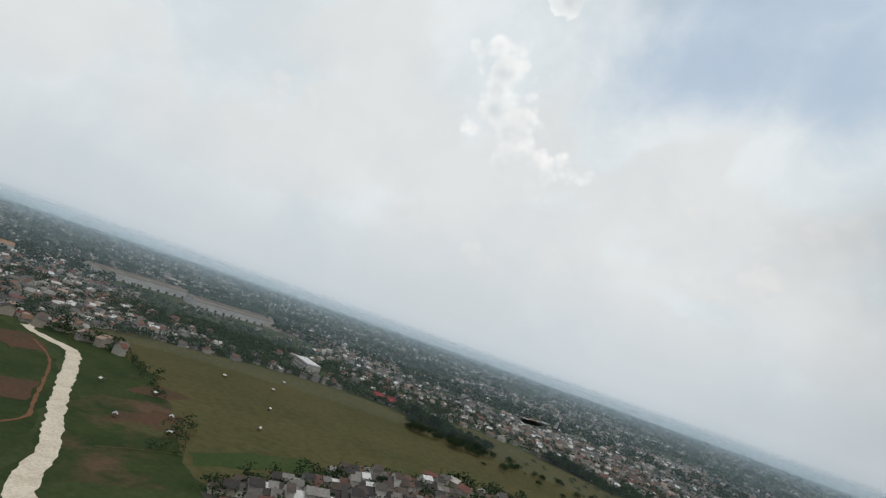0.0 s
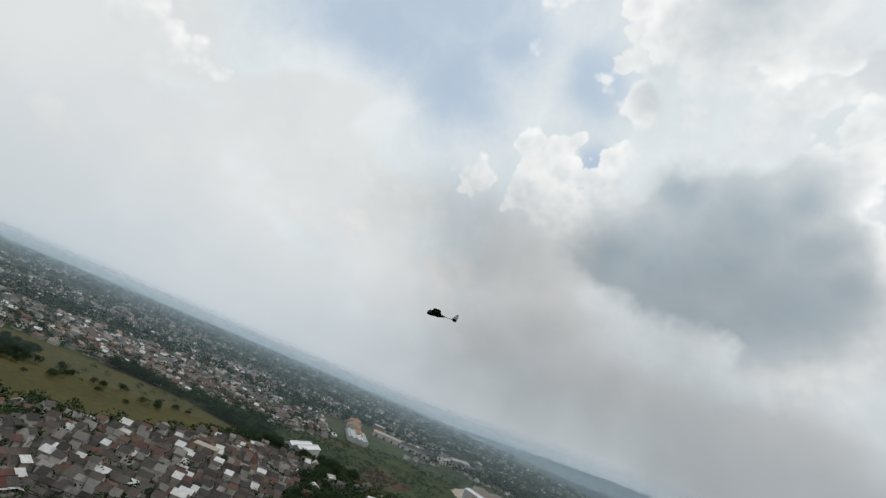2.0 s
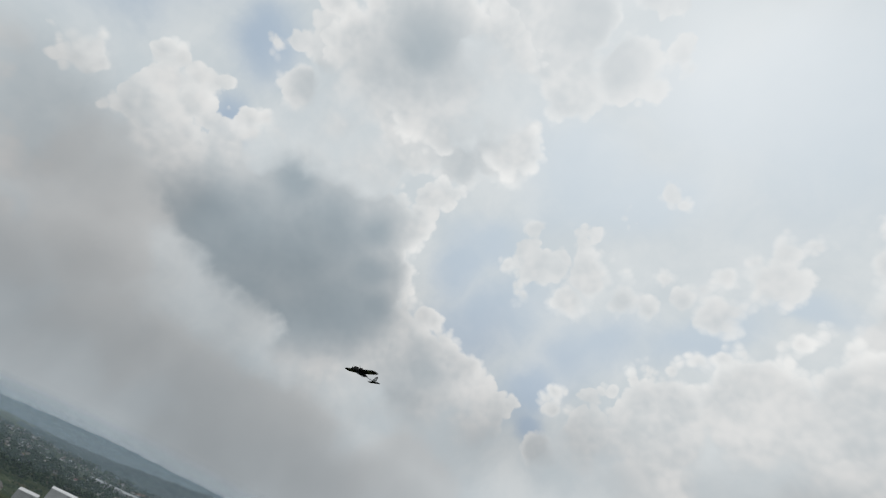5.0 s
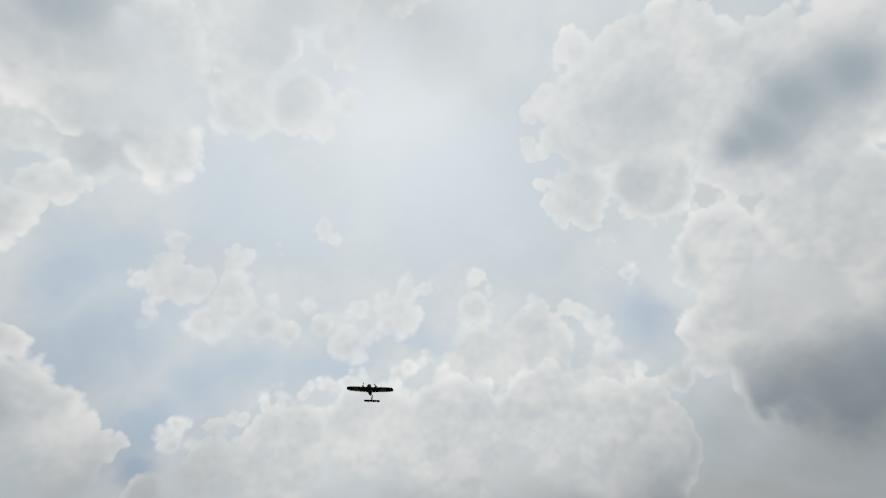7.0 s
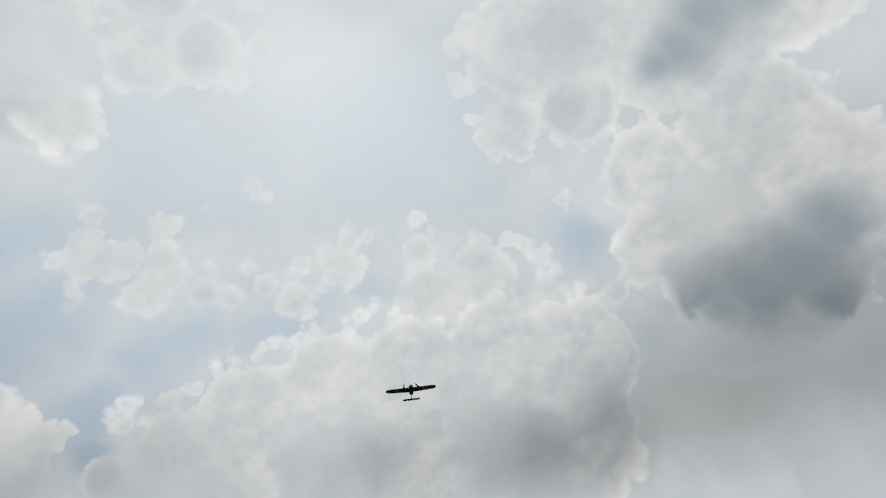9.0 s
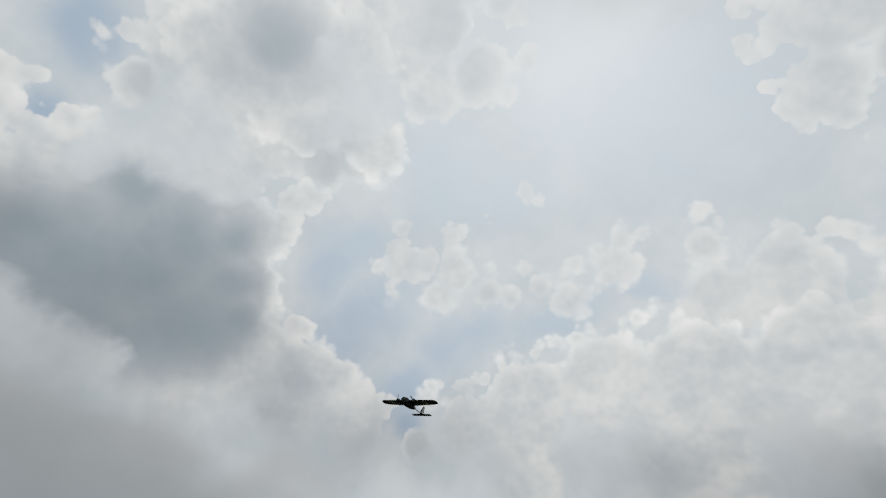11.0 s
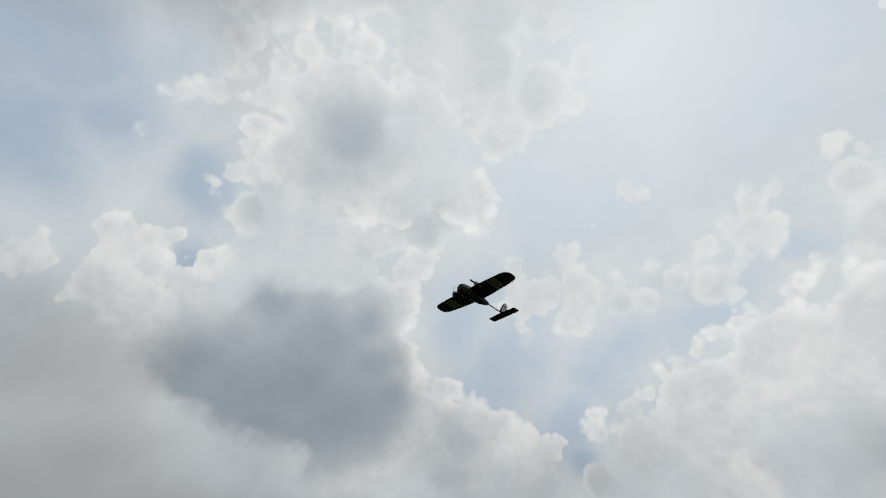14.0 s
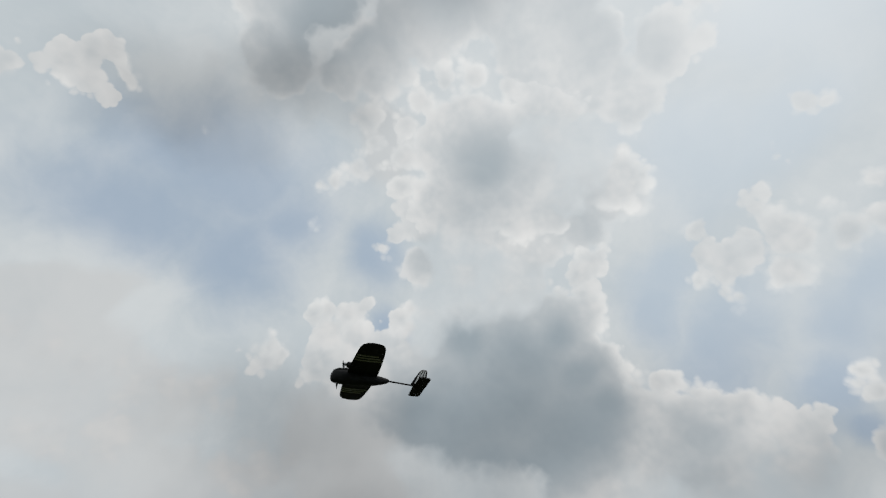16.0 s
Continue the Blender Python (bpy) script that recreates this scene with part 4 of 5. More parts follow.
def block(name, x, y, angle, length, width, height, wall_mat, roof_mat, label, storeys=0):
    h = thing(name, label, "building", at=pose(x, y, 0, 0, 0, angle))
    part("wall", box(bmesh.new(), -length / 2, length / 2, -width / 2, width / 2, 0, height), wall_mat, h)
    part("roof", box(bmesh.new(), -length / 2 - 0.3, length / 2 + 0.3, -width / 2 - 0.3, width / 2 + 0.3, height + 0.004, height + 0.7), roof_mat, h)
    for s in range(storeys):
        n = int(length / 4)
        for k in range(n):
            u = -length / 2 + (k + 0.5) * length / n
            z = height / storeys * (s + 0.35)
            part("window", box(bmesh.new(), u - 0.9, u + 0.9, -width / 2 - 0.05, -width / 2 + 0.04, z, z + 1.5), TILE_DARK, h)
    return h


shed("factory_hall", -496, 900, 50, 165, 44, 12, 4, GREY_WALL, SHEET_METAL, "long grey factory hall with pitched sheet roof", 2)
shed("factory_hall", -335, 935, 42, 150, 60, 11, 4, GREY_WALL, SHEET_METAL, "wide grey factory hall with low pitched roofs", 3)
shed("warehouse", -650, 720, 40, 110, 30, 9, 4, GREY_WALL, ORANGE_SHEET, "brown-roofed warehouse among trees")
block("school", -109, 592, -58, 48, 16, 12, PLASTER, ZINC, "pale three-storey school building with flat roof", 3)
shed("red_hall", -10, 566, -18, 28, 12, 5, 3, PLASTER, RED_SHEET, "small hall with bright red sheet roof")
shed("white_hall", 303, 381, 27, 44, 16, 9, 2.2, GREY_WALL, WHITE_METAL, "hall with bright white sheet-metal roof among trees", 2)
block("tan_house", 174, 310, -40, 15, 10, 7.5, CONCRETE, CONCRETE, "square beige two-storey house with flat roof", 2)
shed("shop_row", 288, 245, 33, 80, 9, 6.5, 1.5, GREY_WALL, WHITE_METAL, "long shop row with white sheet roof", 1)
shed("shop_row", 296, 233, 33, 60, 9, 5, 1.4, GREY_WALL, TILE_PALE, "lower shop annexe with weathered grey roof", 1)
patch("car_park", [(228, 226), (240, 222), (322, 276), (312, 292)], CONCRETE, 0.10, 1.5, "pale unpaved car park beside the shops")
shed("works", 536, 566, 52, 92, 30, 6, 1.8, GREY_WALL, ZINC, "pale works halls with weathered sheet roofs", 4)
shed("works", 566, 600, 52, 84, 16, 6.5, 2.2, PLASTER, ORANGE_SHEET, "long works hall with orange-brown roof")
shed("works", 600, 650, 45, 70, 22, 9, 3, PLASTER, ORANGE_SHEET, "works hall with orange-brown roof")
block("mill", 712, 704, 45, 26, 20, 15, ORANGE_SHEET, ZINC, "tall orange-brown mill block")
shed("works", 660, 720, 42, 90, 20, 8, 3, PLASTER, ORANGE_SHEET, "works hall with orange-brown roof")
for k_, (x, y, a, w) in enumerate(((700, 660, -48, 60), (722, 600, -60, 70), (780, 590, 18, 90), (840, 600, 12, 60), (900, 640, 10, 80))):
    shed("store_hall", x, y, a, w, 18, 7, 3, GREY_WALL, TILE_PALE if k_ % 2 else CONCRETE, "pale storage hall with weathered roof")
# the big factory east of the scrubland
shed("main_factory", 567, 313, 32, 236, 96, 9, 2.2, GREY_WALL, SHEET_METAL, "very large grey-brown factory with low sheet roofs", 4)
shed("white_annexe", 540, 340, 66, 50, 9, 13, 1.6, GREY_WALL, WHITE_METAL, "raised factory bay with bright white roof")
shed("white_annexe", 447, 268, -48, 36, 16, 8, 2, GREY_WALL, WHITE_METAL, "factory annexe with bright white roof", 2)
shed("loading_dock", 490, 226, -50, 76, 11, 6, 1.5, GREY_WALL, TILE_BROWN, "low brown-roofed loading dock")
block("press_house", 556, 268, 32, 36, 22, 19, CONCRETE, TILE_PALE, "tall plain factory block in beige")
block("tower", 578, 214, 20, 25, 24, 33, PALE_CLADDING, WHITE_METAL, "tall windowless white factory tower")
shed("white_block", 541, 214, 69, 46, 16, 11, 2, PALE_CLADDING, WHITE_METAL, "white factory building beside the tower")
block("white_block", 590, 246, 20, 24, 18, 20, PALE_CLADDING, WHITE_METAL, "plain white windowless factory block")
for x, y, a, l_ in ((1500, 480, -40, 90), (1560, 420, -30, 110), (1640, 340, -45, 80), (1480, 250, -60, 70)):
    shed("far_hall", x, y, a, l_, 26, 8, 3, GREY_WALL, ZINC, "distant pale hall at the foot of the hills")
patch("quarry", [(1900, 560), (2300, 480), (2150, 420), (1850, 500)], LATERITE, 3.0, 20, "ochre quarry face at the foot of the hills")


# ---- trees ----
def tree_arrays(seed, clumps, size, tall, wide):
    """Crown of many small uneven leaf clumps on a dome, and where its limbs end."""
    g = random.Random(seed)
    v, f, tips = [], [], []
    lobes = [(g.uniform(-0.5, 0.5) * wide, g.uniform(-0.5, 0.5) * wide, tall * g.uniform(0.5, 0.85), wide * g.uniform(0.4, 0.65)) for _ in range(6)]
    for k in range(clumps):
        lx, ly, lz, lr = lobes[k % len(lobes)]
        a, b = g.uniform(0, 2 * math.pi), math.asin(g.uniform(-0.7, 1))
        rr = lr * g.uniform(0.65, 1.08)
        c = (lx + rr * math.cos(a) * math.cos(b), ly + rr * math.sin(a) * math.cos(b), lz + rr * 0.8 * math.sin(b))
        s = size * g.uniform(0.6, 1.3)
        i = len(v)
        for d in ((1, 0, 0), (-0.5, 0.86, 0), (-0.5, -0.86, 0), (0, 0, 0.8), (0, 0, -0.6)):
            v.append(tuple(c[j] + s * (d[j] + g.uniform(-0.35, 0.35)) for j in range(3)))
        f += [(i, i + 1, i + 3), (i + 1, i + 2, i + 3), (i + 2, i, i + 3), (i + 1, i, i + 4), (i + 2, i + 1, i + 4), (i, i + 2, i + 4)]
    return v, f, [l[:3] for l in lobes]


def limb(bm, a, b, r0, r1, sides=6):
    a, b = Vector(a), Vector(b)
    q = (b - a).to_track_quat("Z", "Y")
    ring = []
    for p, r in ((a, r0), (b, r1)):
        ring.append([bm.verts.new(p + q @ Vector((r * math.cos(2 * math.pi * k / sides), r * math.sin(2 * math.pi * k / sides), 0))) for k in range(sides)])
    for k in range(sides):
        bm.faces.new((ring[0][k], ring[0][(k + 1) % sides], ring[1][(k + 1) % sides], ring[1][k]))


TREES = []
for k_, (tall, wide) in enumerate(((10, 8), (12, 9.5), (8, 7.5), (13, 8), (9, 10))):
    t_ = thing("tree", "broad dark green tree with an uneven leafy crown", "tree", "trees of the belt", at=pose(0, 0, -600))
    v_, f_, tips_ = tree_arrays(20 + k_, 800, 0.44, tall, wide)
    bm_ = bmesh.new()
    limb(bm_, (0, 0, 0), (0.1, 0.1, tall * 0.45), 0.35, 0.22)
    for tip in tips_:
        limb(bm_, (0.1, 0.1, tall * 0.42), tip, 0.16, 0.05, 5)
    part("trunk", bm_, BARK, t_)
    me_ = bpy.data.meshes.new("crown")
    me_.from_pydata(v_, [], f_)
    me_.materials.append(LEAF)
    new("crown", me_).parent = t_
    TREES.append(t_)

rng = random.Random(23)
SPOTS = []
SHOPS = [(225, 228), (262, 205), (340, 255), (325, 296)]


def scatter(poly, count, lo, hi, apart=4.0):
    xs, ys = [p[0] for p in poly], [p[1] for p in poly]
    n = 0
    for _ in range(count * 30):
        x, y = rng.uniform(min(xs), max(xs)), rng.uniform(min(ys), max(ys))
        if inside(poly, x, y) and not inside(SHOPS, x, y) and math.hypot(x - 303, y - 381) > 20 and all((x - a) ** 2 + (y - b) ** 2 > apart ** 2 for a, b, _ in SPOTS[-500:]):
            SPOTS.append((x, y, rng.uniform(lo, hi)))
            n += 1
            if n == count:
                return


scatter([(0, 548), (18, 535), (66, 478), (92, 470), (80, 495), (40, 540)], 34, 0.7, 1.0, 5)
scatter([(22, 560), (78, 560), (118, 480), (62, 432), (20, 462)], 46, 0.5, 0.9, 5)
scatter([(62, 432), (118, 480), (205, 445), (225, 425), (140, 405)], 22, 0.3, 0.6, 7)
scatter(BELT, 215, 0.55, 0.95, 4.8)
scatter([(155, 185), (200, 225), (235, 262), (270, 290), (250, 250), (215, 205)], 40, 0.6, 1.0, 5)
for poly, n_ in ((ESTATE_A, 260), (ESTATE_B, 130)):
    scatter(poly, n_, 0.3, 0.6, 5)
scatter([(60, 306), (100, 342), (130, 326), (110, 312), (80, 300)], 16, 0.5, 0.8, 4)
scatter([(-60, 205), (-20, 262), (30, 310), (28, 318), (-24, 276), (-66, 212)], 26, 0.4, 0.7, 4)
scatter([(-222, 396), (-160, 350), (-130, 300), (-150, 320), (-190, 365)], 30, 0.3, 0.65, 5)
scatter([(-98, 225), (-82, 232), (-96, 270), (-110, 290), (-104, 262)], 14, 0.25, 0.6, 4)
scatter([(-270, 418), (-200, 492), (-100, 548), (20, 552), (20, 562), (-110, 560), (-210, 505), (-285, 425)], 90, 0.5, 0.9, 5)
scatter([(100, 420), (230, 400), (235, 480), (150, 520)], 20, 0.25, 0.5, 8)
scatter([(310, 320), (460, 240), (600, 180), (470, 290), (400, 420), (330, 440)], 60, 0.15, 0.4, 8)
THICKET = [(x, y) for x, y in ((rng.uniform(300, 900), rng.uniform(110, 520)) for _ in range(9000)) if inside(SCRUBLAND, x, y) and not any(inside(c, x, y) for c in CLEAR) and noise.noise((x * 0.012, y * 0.012, 8.0)) > -0.08]
SHRUBS = [(x, y, rng.uniform(0.12, 0.34)) for x, y in THICKET[:2600]]
for x, y, s in SPOTS[:300]:
    t_ = copy_thing(TREES[rng.randrange(len(TREES))], pose(x, y, -0.1, 0, 0, rng.uniform(0, 360)))
    t_.scale = (s, s, s * rng.uniform(0.85, 1.1))
for t_ in TREES:
    for o_ in (*t_.children_recursive, t_):
        bpy.data.objects.remove(o_)


def woods(name, spots, clumps, size, label):
    """Far trees as one mass of leaf clumps."""
    V, F = [], []
    kinds = []
    for k in range(6):
        v, f, _ = tree_arrays(60 + k, clumps, size, 10 + k % 3, 9 + k % 2)
        kinds.append((np.array(v), np.array(f)))
    base_ = 0
    for x, y, s in spots:
        v, f = kinds[rng.randrange(6)]
        a = rng.uniform(0, 6.28)
        c, d = math.cos(a), math.sin(a)
        w = v @ np.array(((c, d, 0), (-d, c, 0), (0, 0, 1))) * s
        V.append(w + np.array((x, y, -1.5 * s)))
        F.append(f + base_)
        base_ += len(v)
    V, F = np.concatenate(V), np.concatenate(F)
    me = bpy.data.meshes.new(name)
    me.vertices.add(len(V))
    me.vertices.foreach_set("co", V.ravel())
    me.loops.add(F.size)
    me.loops.foreach_set("vertex_index", F.ravel().astype(np.int32))
    me.polygons.add(len(F))
    me.polygons.foreach_set("loop_start", np.arange(0, F.size, 3, dtype=np.int32))
    me.update(calc_edges=True)
    me.materials.append(LEAF)
    return tagged(new(name, me), label, "trees", "", "stuff")


NEARER = [t for t in FAR_TREES if math.hypot(t[0], t[1]) < 760]
FARTHER = [t for t in FAR_TREES if math.hypot(t[0], t[1]) >= 760]
woods("woodland", SPOTS[300:] + NEARER[:3600], 34, 1.25, "dark green trees between the houses")
woods("far_woodland", FARTHER[:16500], 11, 2.2, "scattered dark green trees across the far plain")
woods("thicket", SHRUBS, 9, 2.0, "low dark green shrubs over the scrubland")

# ---- haze over the plain ----
def haze_ring(r, north, east):
    """A tall thin ring of haze; it is denser over the northern plain and reaches higher before the eastern hills."""
    verts, faces, density = [], [], []
    levels = ((0.0, 1.0), (0.55, 1.0), (0.68, 0.84), (0.8, 0.5), (0.9, 0.16), (1.0, 0.0))
    spokes = 120
    for s in range(spokes):
        az = 360 * s / spokes
        q = min(1.0, max(0.0, (az - 44) / 32)) * min(1.0, max(0.0, (175 - az) / 25))
        q = q * q * (3 - 2 * q)
        top = 87 + r * (0.005 + 0.034 * q)
        w = heading(az) * r
        for f, d in levels:
            verts.append((w.x, w.y, -1 + (top + 1) * f))
            density.append(d * (1 - q + q * east / north))
    n = len(levels)
    for s in range(spokes):
        for k in range(n - 1):
            a, b = s * n + k, (s + 1) % spokes * n + k
            faces.append((a, b, b + 1, a + 1))
    ring = from_arrays("haze", verts, faces, veil_material("haze", north), "thin layer of grey-blue haze over the plain", "haze", "structure", True)
    ring.data.attributes.new("haziness", "FLOAT", "POINT").data.foreach_set("value", density)


for r, north, east in ((480, 0.04, 0.04), (750, 0.07, 0.06), (1100, 0.10, 0.08), (1550, 0.14, 0.10), (2200, 0.20, 0.09), (2900, 0.26, 0.03), (3700, 0.36, 0.20)):
    haze_ring(r, north, east)

# ---- the model aircraft ----
BLACK_FOAM = surface("black_foam", (0.014, 0.014, 0.015), (0.020, 0.020, 0.021), 6.0, 0.6, 0.0, spec=0.12)
WHITE_FILM = surface("white_film", (0.74, 0.74, 0.73), (0.66, 0.66, 0.66), 8.0, 0.4)
# white stripe film darkened to grey: underside shade put into the colour
SHADED_FILM = surface("shaded_white_film", (0.34, 0.325, 0.32), (0.40, 0.385, 0.38), 8.0, 0.5)
TAN_FILM = surface("tan_film", (0.62, 0.42, 0.28), (0.55, 0.38, 0.26), 8.0, 0.45)
CARBON = surface("carbon_tube", (0.015, 0.015, 0.016), (0.022, 0.022, 0.022), 40.0, 0.35)
PLASTIC = surface("black_plastic", (0.02, 0.02, 0.02), (0.03, 0.03, 0.03), 20.0, 0.4)
METAL = surface("motor_metal", (0.30, 0.30, 0.31), (0.38, 0.38, 0.38), 30.0, 0.3, metal=0.9)

PLANE_AT = Matrix(((-0.6553, -0.7538, -0.0491, 0), (0.7506, -0.6571, 0.0692, 0), (-0.0844, 0.0085, 0.9964, PLANE_Z), (0, 0, 0, 1)))
plane = thing("model_airplane", "black twin-motor model airplane with white stripes, gliding in the air", "model airplane")


def loft(bm, sections, caps=True):
    """Skin through closed rings of equal count."""
    rings_ = [[bm.verts.new(p) for p in s] for s in sections]
    n = len(rings_[0])
    for a, b in zip(rings_, rings_[1:]):
        for k in range(n):
            bm.faces.new((a[k], a[(k + 1) % n], b[(k + 1) % n], b[k]))
    if caps:
        bm.faces.new(rings_[0][::-1])
        bm.faces.new(rings_[-1])
    for f in bm.faces:
        f.smooth = True
    bmesh.ops.recalc_face_normals(bm, faces=bm.faces)
    return bm


def foil(lead, trail, y, z, thick, n=10, blunt=0.0):
    """An aerofoil ring at span y, from its leading to its trailing edge."""
    c = lead - trail
    top, bot = [], []
    for k in range(n + 1):
        s = 0.5 - 0.5 * math.cos(math.pi * k / n)
        t = thick * (1.4845 * math.sqrt(s) - 0.63 * s - 1.758 * s * s + 1.4215 * s ** 3 - 0.5075 * s ** 4)
        top.append((lead - c * s, y, z + t * 1.25 * 1.0 + 0.0015))
        bot.append((lead - c * s, y, z - t * 0.6 - 0.0015))
    return top + bot[::-1]


def oval(x, w, h, z, n=18, power=2.4):
    out_ = []
    for k in range(n):
        a = 2 * math.pi * k / n
        c, s = math.cos(a), math.sin(a)
        out_.append((x, w * math.copysign(abs(c) ** (2 / power), c), z + h * math.copysign(abs(s) ** (2 / power), s)))
    return out_


LEAD, TRAIL = 0.140, -0.145


def wing_edges(s):
    """Leading edge, trailing edge and height at span s of half the wing."""
    a = abs(s) / 0.6
    lead, trail = LEAD - 0.035 * a ** 2, TRAIL + 0.045 * a ** 2
    if a > 0.86:
        q = (a - 0.86) / 0.14
        cut = 1 - math.sqrt(max(0.0, 1 - q * q))
        lead, trail = lead - 0.085 * cut, trail + 0.055 * cut
    return lead, trail, 0.025 + 0.018 * a


SPAN = [-0.6, -0.597, -0.59, -0.575, -0.55, -0.515, -0.45, -0.35, -0.2, -0.08, 0, 0.08, 0.2, 0.35, 0.45, 0.515, 0.55, 0.575, 0.59, 0.597, 0.6]
bm_ = bmesh.new()
rings_ = []
for s in SPAN:
    l_, t_, z_ = wing_edges(s)
    rings_.append(foil(l_, t_, s, z_, (l_ - t_) * 0.11))
wing = part("wing", loft(bm_, rings_), BLACK_FOAM, plane)


def wing_band(y0, y1, material, name, under):
    """A painted stripe hugging the skin of the wing."""
    bm = bmesh.new()
    prev = None
    for k in range(13):
        f = 0.02 + 0.96 * k / 12
        pair = []
        for y in (y0, y1):
            l_, t_, z_ = wing_edges(y)
            c, s = l_ - t_, f
            t = c * 0.11 * (1.4845 * math.sqrt(s) - 0.63 * s - 1.758 * s * s + 1.4215 * s ** 3 - 0.5075 * s ** 4)
            z = z_ - t * 0.6 - 0.0022 if under else z_ + t * 1.25 + 0.0022
            pair.append(bm.verts.new((l_ - c * f, y, z)))
        if prev:
            bm.faces.new((prev[0], prev[1], pair[1], pair[0]) if not under else (prev[0], pair[0], pair[1], prev[1]))
        prev = pair
    return part(name, bm, material, wing)


for side in (-1, 1):
    for k in range(3):
        y0 = side * (0.30 + 0.042 * k)
        # lower stripes use the film with the wing's shade painted in
        wing_band(y0, y0 + side * 0.02, SHADED_FILM, "stripe", True)
        wing_band(y0, y0 + side * 0.02, WHITE_FILM, "stripe", False)
    wing_band(side * 0.47, side * 0.50, WHITE_FILM, "stripe", False)
    bm_ = bmesh.new()
    l_, t_, z_ = wing_edges(0.4)
    box(bm_, t_ + 0.006, t_ + 0.05, min(side * 0.26, side * 0.42), max(side * 0.26, side * 0.42), z_ - 0.006, z_ + 0.002)
    part("aileron", bm_, BLACK_FOAM, wing)
    # motor pod, spinner and propeller
    pod = part("motor_pod", loft(bmesh.new(), [oval(0.02, 0.012, 0.010, 0.03), oval(0.08, 0.026, 0.024, 0.032), oval(0.145, 0.026, 0.026, 0.036), oval(0.165, 0.022, 0.022, 0.038)]), BLACK_FOAM, plane)
    pod.location.y = side * 0.165
    bm_ = bmesh.new()
    loft(bm_, [oval(0.163, 0.014, 0.014, 0.038, 14, 2), oval(0.190, 0.014, 0.014, 0.038, 14, 2)])
    part("motor", bm_, METAL, pod)
    bm_ = bmesh.new()
    loft(bm_, [oval(0.188, 0.011, 0.011, 0.038, 12, 2), oval(0.200, 0.009, 0.009, 0.038, 12, 2), oval(0.208, 0.003, 0.003, 0.038, 12, 2)])
    part("spinner", bm_, PLASTIC, pod)
    bm_ = bmesh.new()
    for d in (-1, 1):
        secs = []
        for k in range(8):
            q = k / 7
            r, w = 0.008 + 0.088 * q, 0.009 * (1 - q) ** 0.5 + 0.0075 * math.sin(math.pi * min(1, q + 0.15)) + 0.001
            tw = radians(50 - 34 * q)
            ct, st = math.cos(tw), math.sin(tw)
            ring = []
            for a in range(8):
                e, g = w * math.cos(a * math.pi / 4), 0.0016 * math.sin(a * math.pi / 4)
                ring.append((0.194 + e * st * d + g * ct, e * ct - g * st * d, 0.038 + d * r))
            secs.append(ring)
        loft(bm_, secs)
    prop = part("propeller", bm_, PLASTIC, pod)
    turn_ = Matrix.Translation((0, 0, 0.038)) @ Matrix.Rotation(radians(24 * side + 20), 4, "X") @ Matrix.Translation((0, 0, -0.038))
    prop.data.transform(turn_)

fuselage = part("fuselage", loft(bmesh.new(), [oval(0.280, 0.018, 0.020, -0.014), oval(0.273, 0.036, 0.038, -0.014), oval(0.256, 0.050, 0.052, -0.013), oval(0.225, 0.058, 0.060, -0.011), oval(0.17, 0.061, 0.066, -0.008), oval(0.08, 0.060, 0.064, -0.006), oval(-0.02, 0.057, 0.058, -0.006), oval(-0.12, 0.049, 0.048, -0.004), oval(-0.20, 0.036, 0.034, 0.002), oval(-0.25, 0.022, 0.021, 0.006), oval(-0.268, 0.012, 0.012, 0.008)]), BLACK_FOAM, plane)
bm_ = bmesh.new()
loft(bm_, [oval(0.262, 0.020, 0.010, 0.038), oval(0.22, 0.040, 0.020, 0.048), oval(0.15, 0.045, 0.024, 0.054), oval(0.08, 0.043, 0.018, 0.054)])
part("canopy_hatch", bm_, PLASTIC, fuselage)
for side in (-1, 1):
    bm_ = bmesh.new()
    prev_ = None
    for k in range(12):
        x_ = 0.12 - 0.34 * k / 11
        w_, h_ = np.interp(-x_, (-0.17, 0.02, 0.12, 0.20, 0.25), (0.061, 0.057, 0.049, 0.036, 0.022)), np.interp(-x_, (-0.17, 0.02, 0.12, 0.20, 0.25), (0.066, 0.058, 0.048, 0.034, 0.021))
        pair_ = []
        for a in (52, 72):
            c_, s_ = math.cos(radians(a)), math.sin(radians(a))
            pair_.append(bm_.verts.new((x_, side * (w_ * c_ ** (2 / 2.4) + 0.0015), -0.004 + (h_ * s_ ** (2 / 2.4) + 0.0035) * 1.02)))
        if prev_:
            bm_.faces.new((prev_[0], prev_[1], pair_[1], pair_[0]))
        prev_ = pair_
    bmesh.ops.recalc_face_normals(bm_, faces=bm_.faces)
    part("stripe", bm_, TAN_FILM, fuselage, "tan and white fuselage stripe")
bm_ = bmesh.new()
limb(bm_, (-0.26, 0, 0.008), (-0.60, 0, -0.008), 0.0075, 0.0065, 14)
part("tail_boom", bm_, CARBON, plane)
TAIL = -0.56
bm_ = bmesh.new()
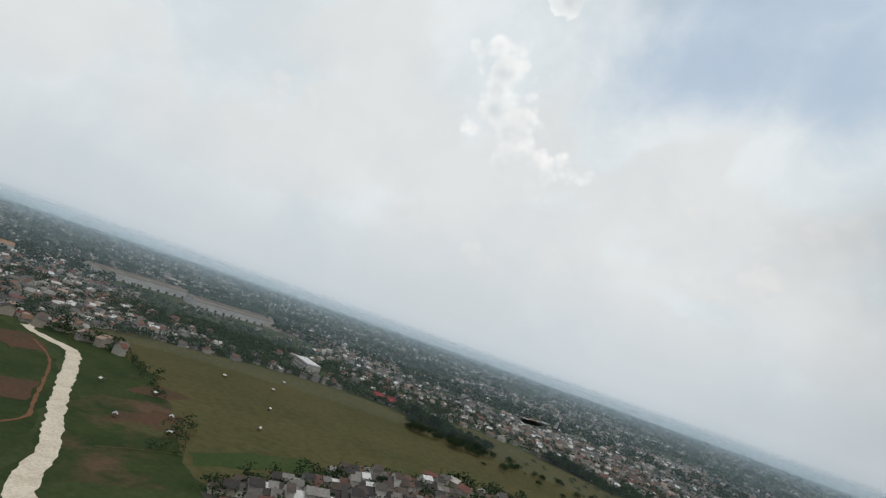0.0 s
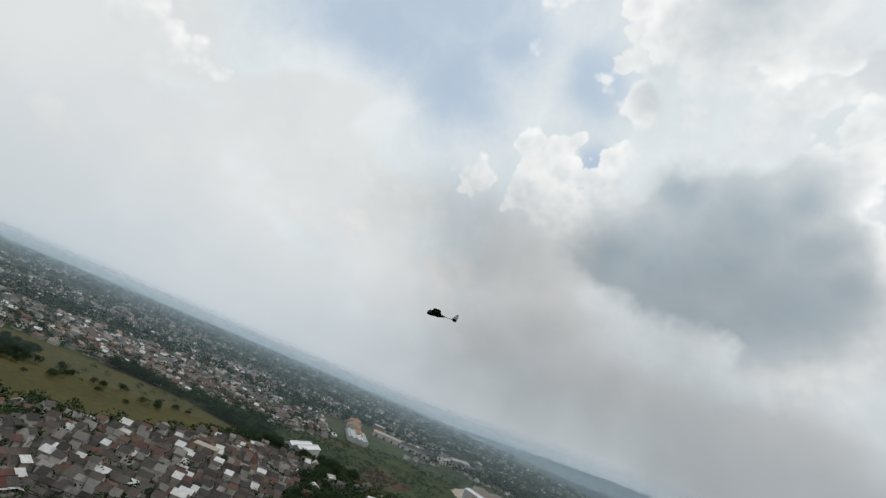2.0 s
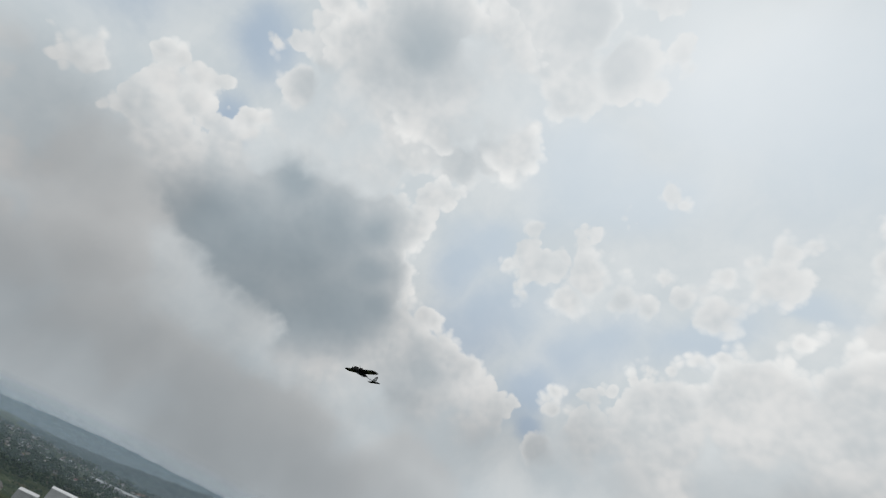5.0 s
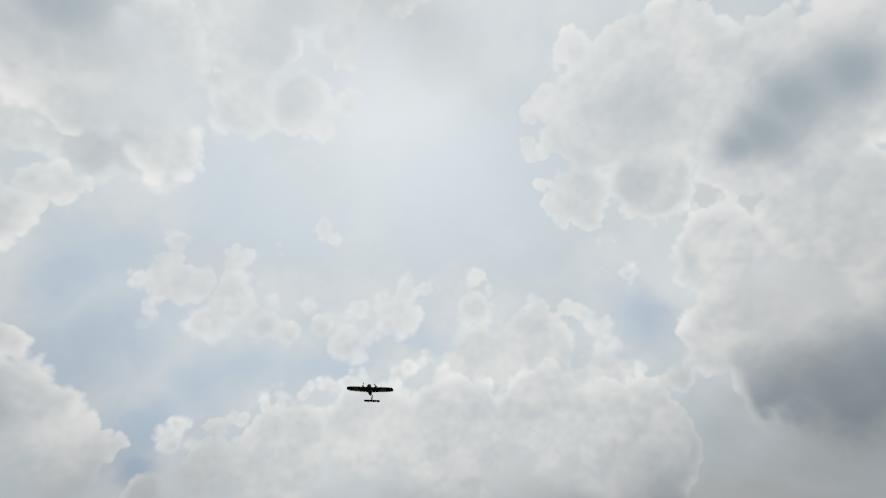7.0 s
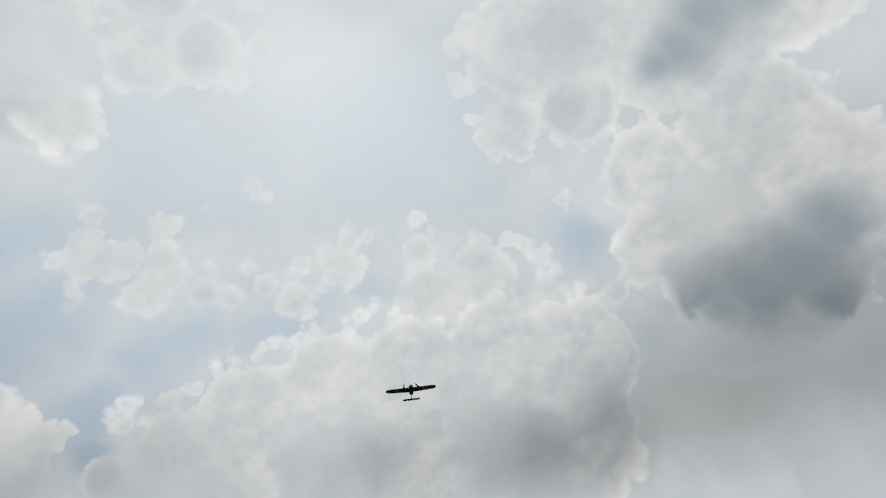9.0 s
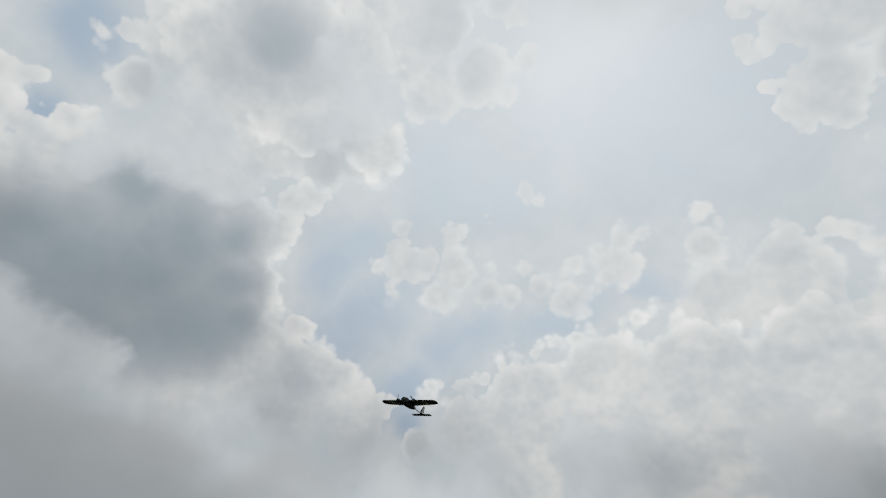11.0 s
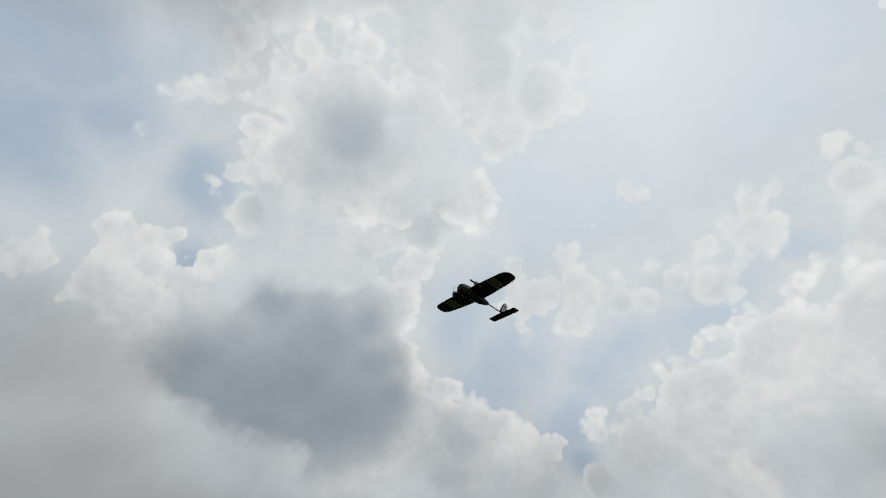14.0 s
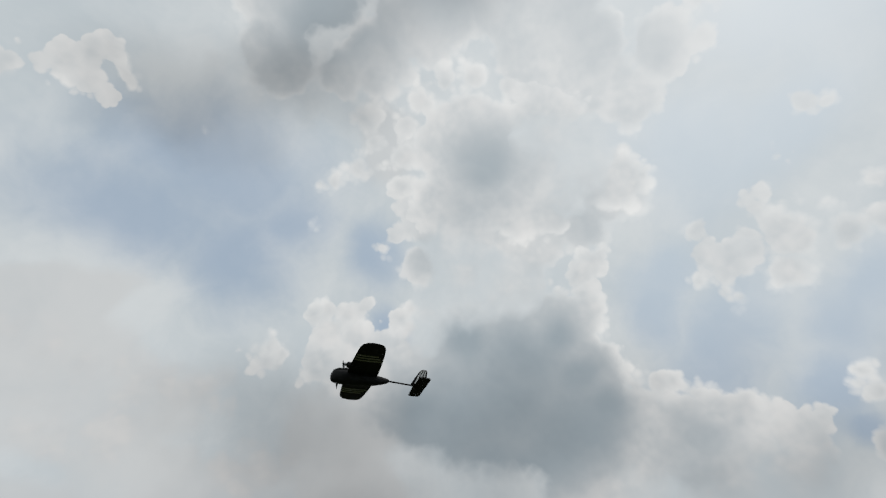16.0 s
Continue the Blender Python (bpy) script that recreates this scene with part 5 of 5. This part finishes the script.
loft(bm_, [foil(TAIL + 0.056 - 0.012 * abs(s) / 0.2 - 0.006 * (abs(s) > 0.2), TAIL - 0.056 + 0.0 * s, s, -0.012, 0.008, 8) for s in (-0.209, -0.2, -0.1, 0, 0.1, 0.2, 0.209)])
stab = part("tailplane", bm_, BLACK_FOAM, plane)
bm_ = bmesh.new()
box(bm_, TAIL - 0.066, TAIL - 0.055, -0.19, 0.19, -0.015, -0.010)
part("elevator_edge", bm_, BLACK_FOAM, stab)


def fin_ring(z, lead, trail, thick):
    return [(x, y, z) for x, _, y in foil(lead, trail, 0, 0, thick, 8)]


bm_ = bmesh.new()
loft(bm_, [fin_ring(-0.006, TAIL + 0.085, TAIL - 0.066, 0.007), fin_ring(0.07, TAIL + 0.042, TAIL - 0.078, 0.006), fin_ring(0.145, TAIL - 0.006, TAIL - 0.090, 0.005), fin_ring(0.172, TAIL - 0.032, TAIL - 0.088, 0.004)])
fin = part("fin", bm_, BLACK_FOAM, plane)
for side in (-1, 1):
    for k in range(3):
        bm_ = bmesh.new()
        # slanted bands fanning out from the fin's root
        q0, q1 = 0.14 + 0.28 * k, 0.30 + 0.28 * k
        pts = []
        for z, lead, trail in ((0.012, TAIL + 0.060, TAIL - 0.064), (0.085, TAIL + 0.030, TAIL - 0.078), (0.158, TAIL - 0.018, TAIL - 0.088)):
            pts.append([bm_.verts.new((lead + (trail - lead) * q, side * 0.0075, z)) for q in (q0, q1)])
        for a, b in zip(pts, pts[1:]):
            bm_.faces.new((a[0], a[1], b[1], b[0]))
        ex = bmesh.ops.extrude_face_region(bm_, geom=bm_.faces[:])
        bmesh.ops.translate(bm_, vec=(0, side * 0.0008, 0), verts=[g for g in ex["geom"] if isinstance(g, bmesh.types.BMVert)])
        bmesh.ops.recalc_face_normals(bm_, faces=bm_.faces)
        part("stripe", bm_, WHITE_FILM, fin, "white slanted fin stripe")
bm_ = bmesh.new()
limb(bm_, (-0.06, 0, -0.05), (-0.075, 0, -0.09), 0.0025, 0.002, 6)
part("antenna", bm_, PLASTIC, fuselage)
plane.matrix_world = PLANE_AT
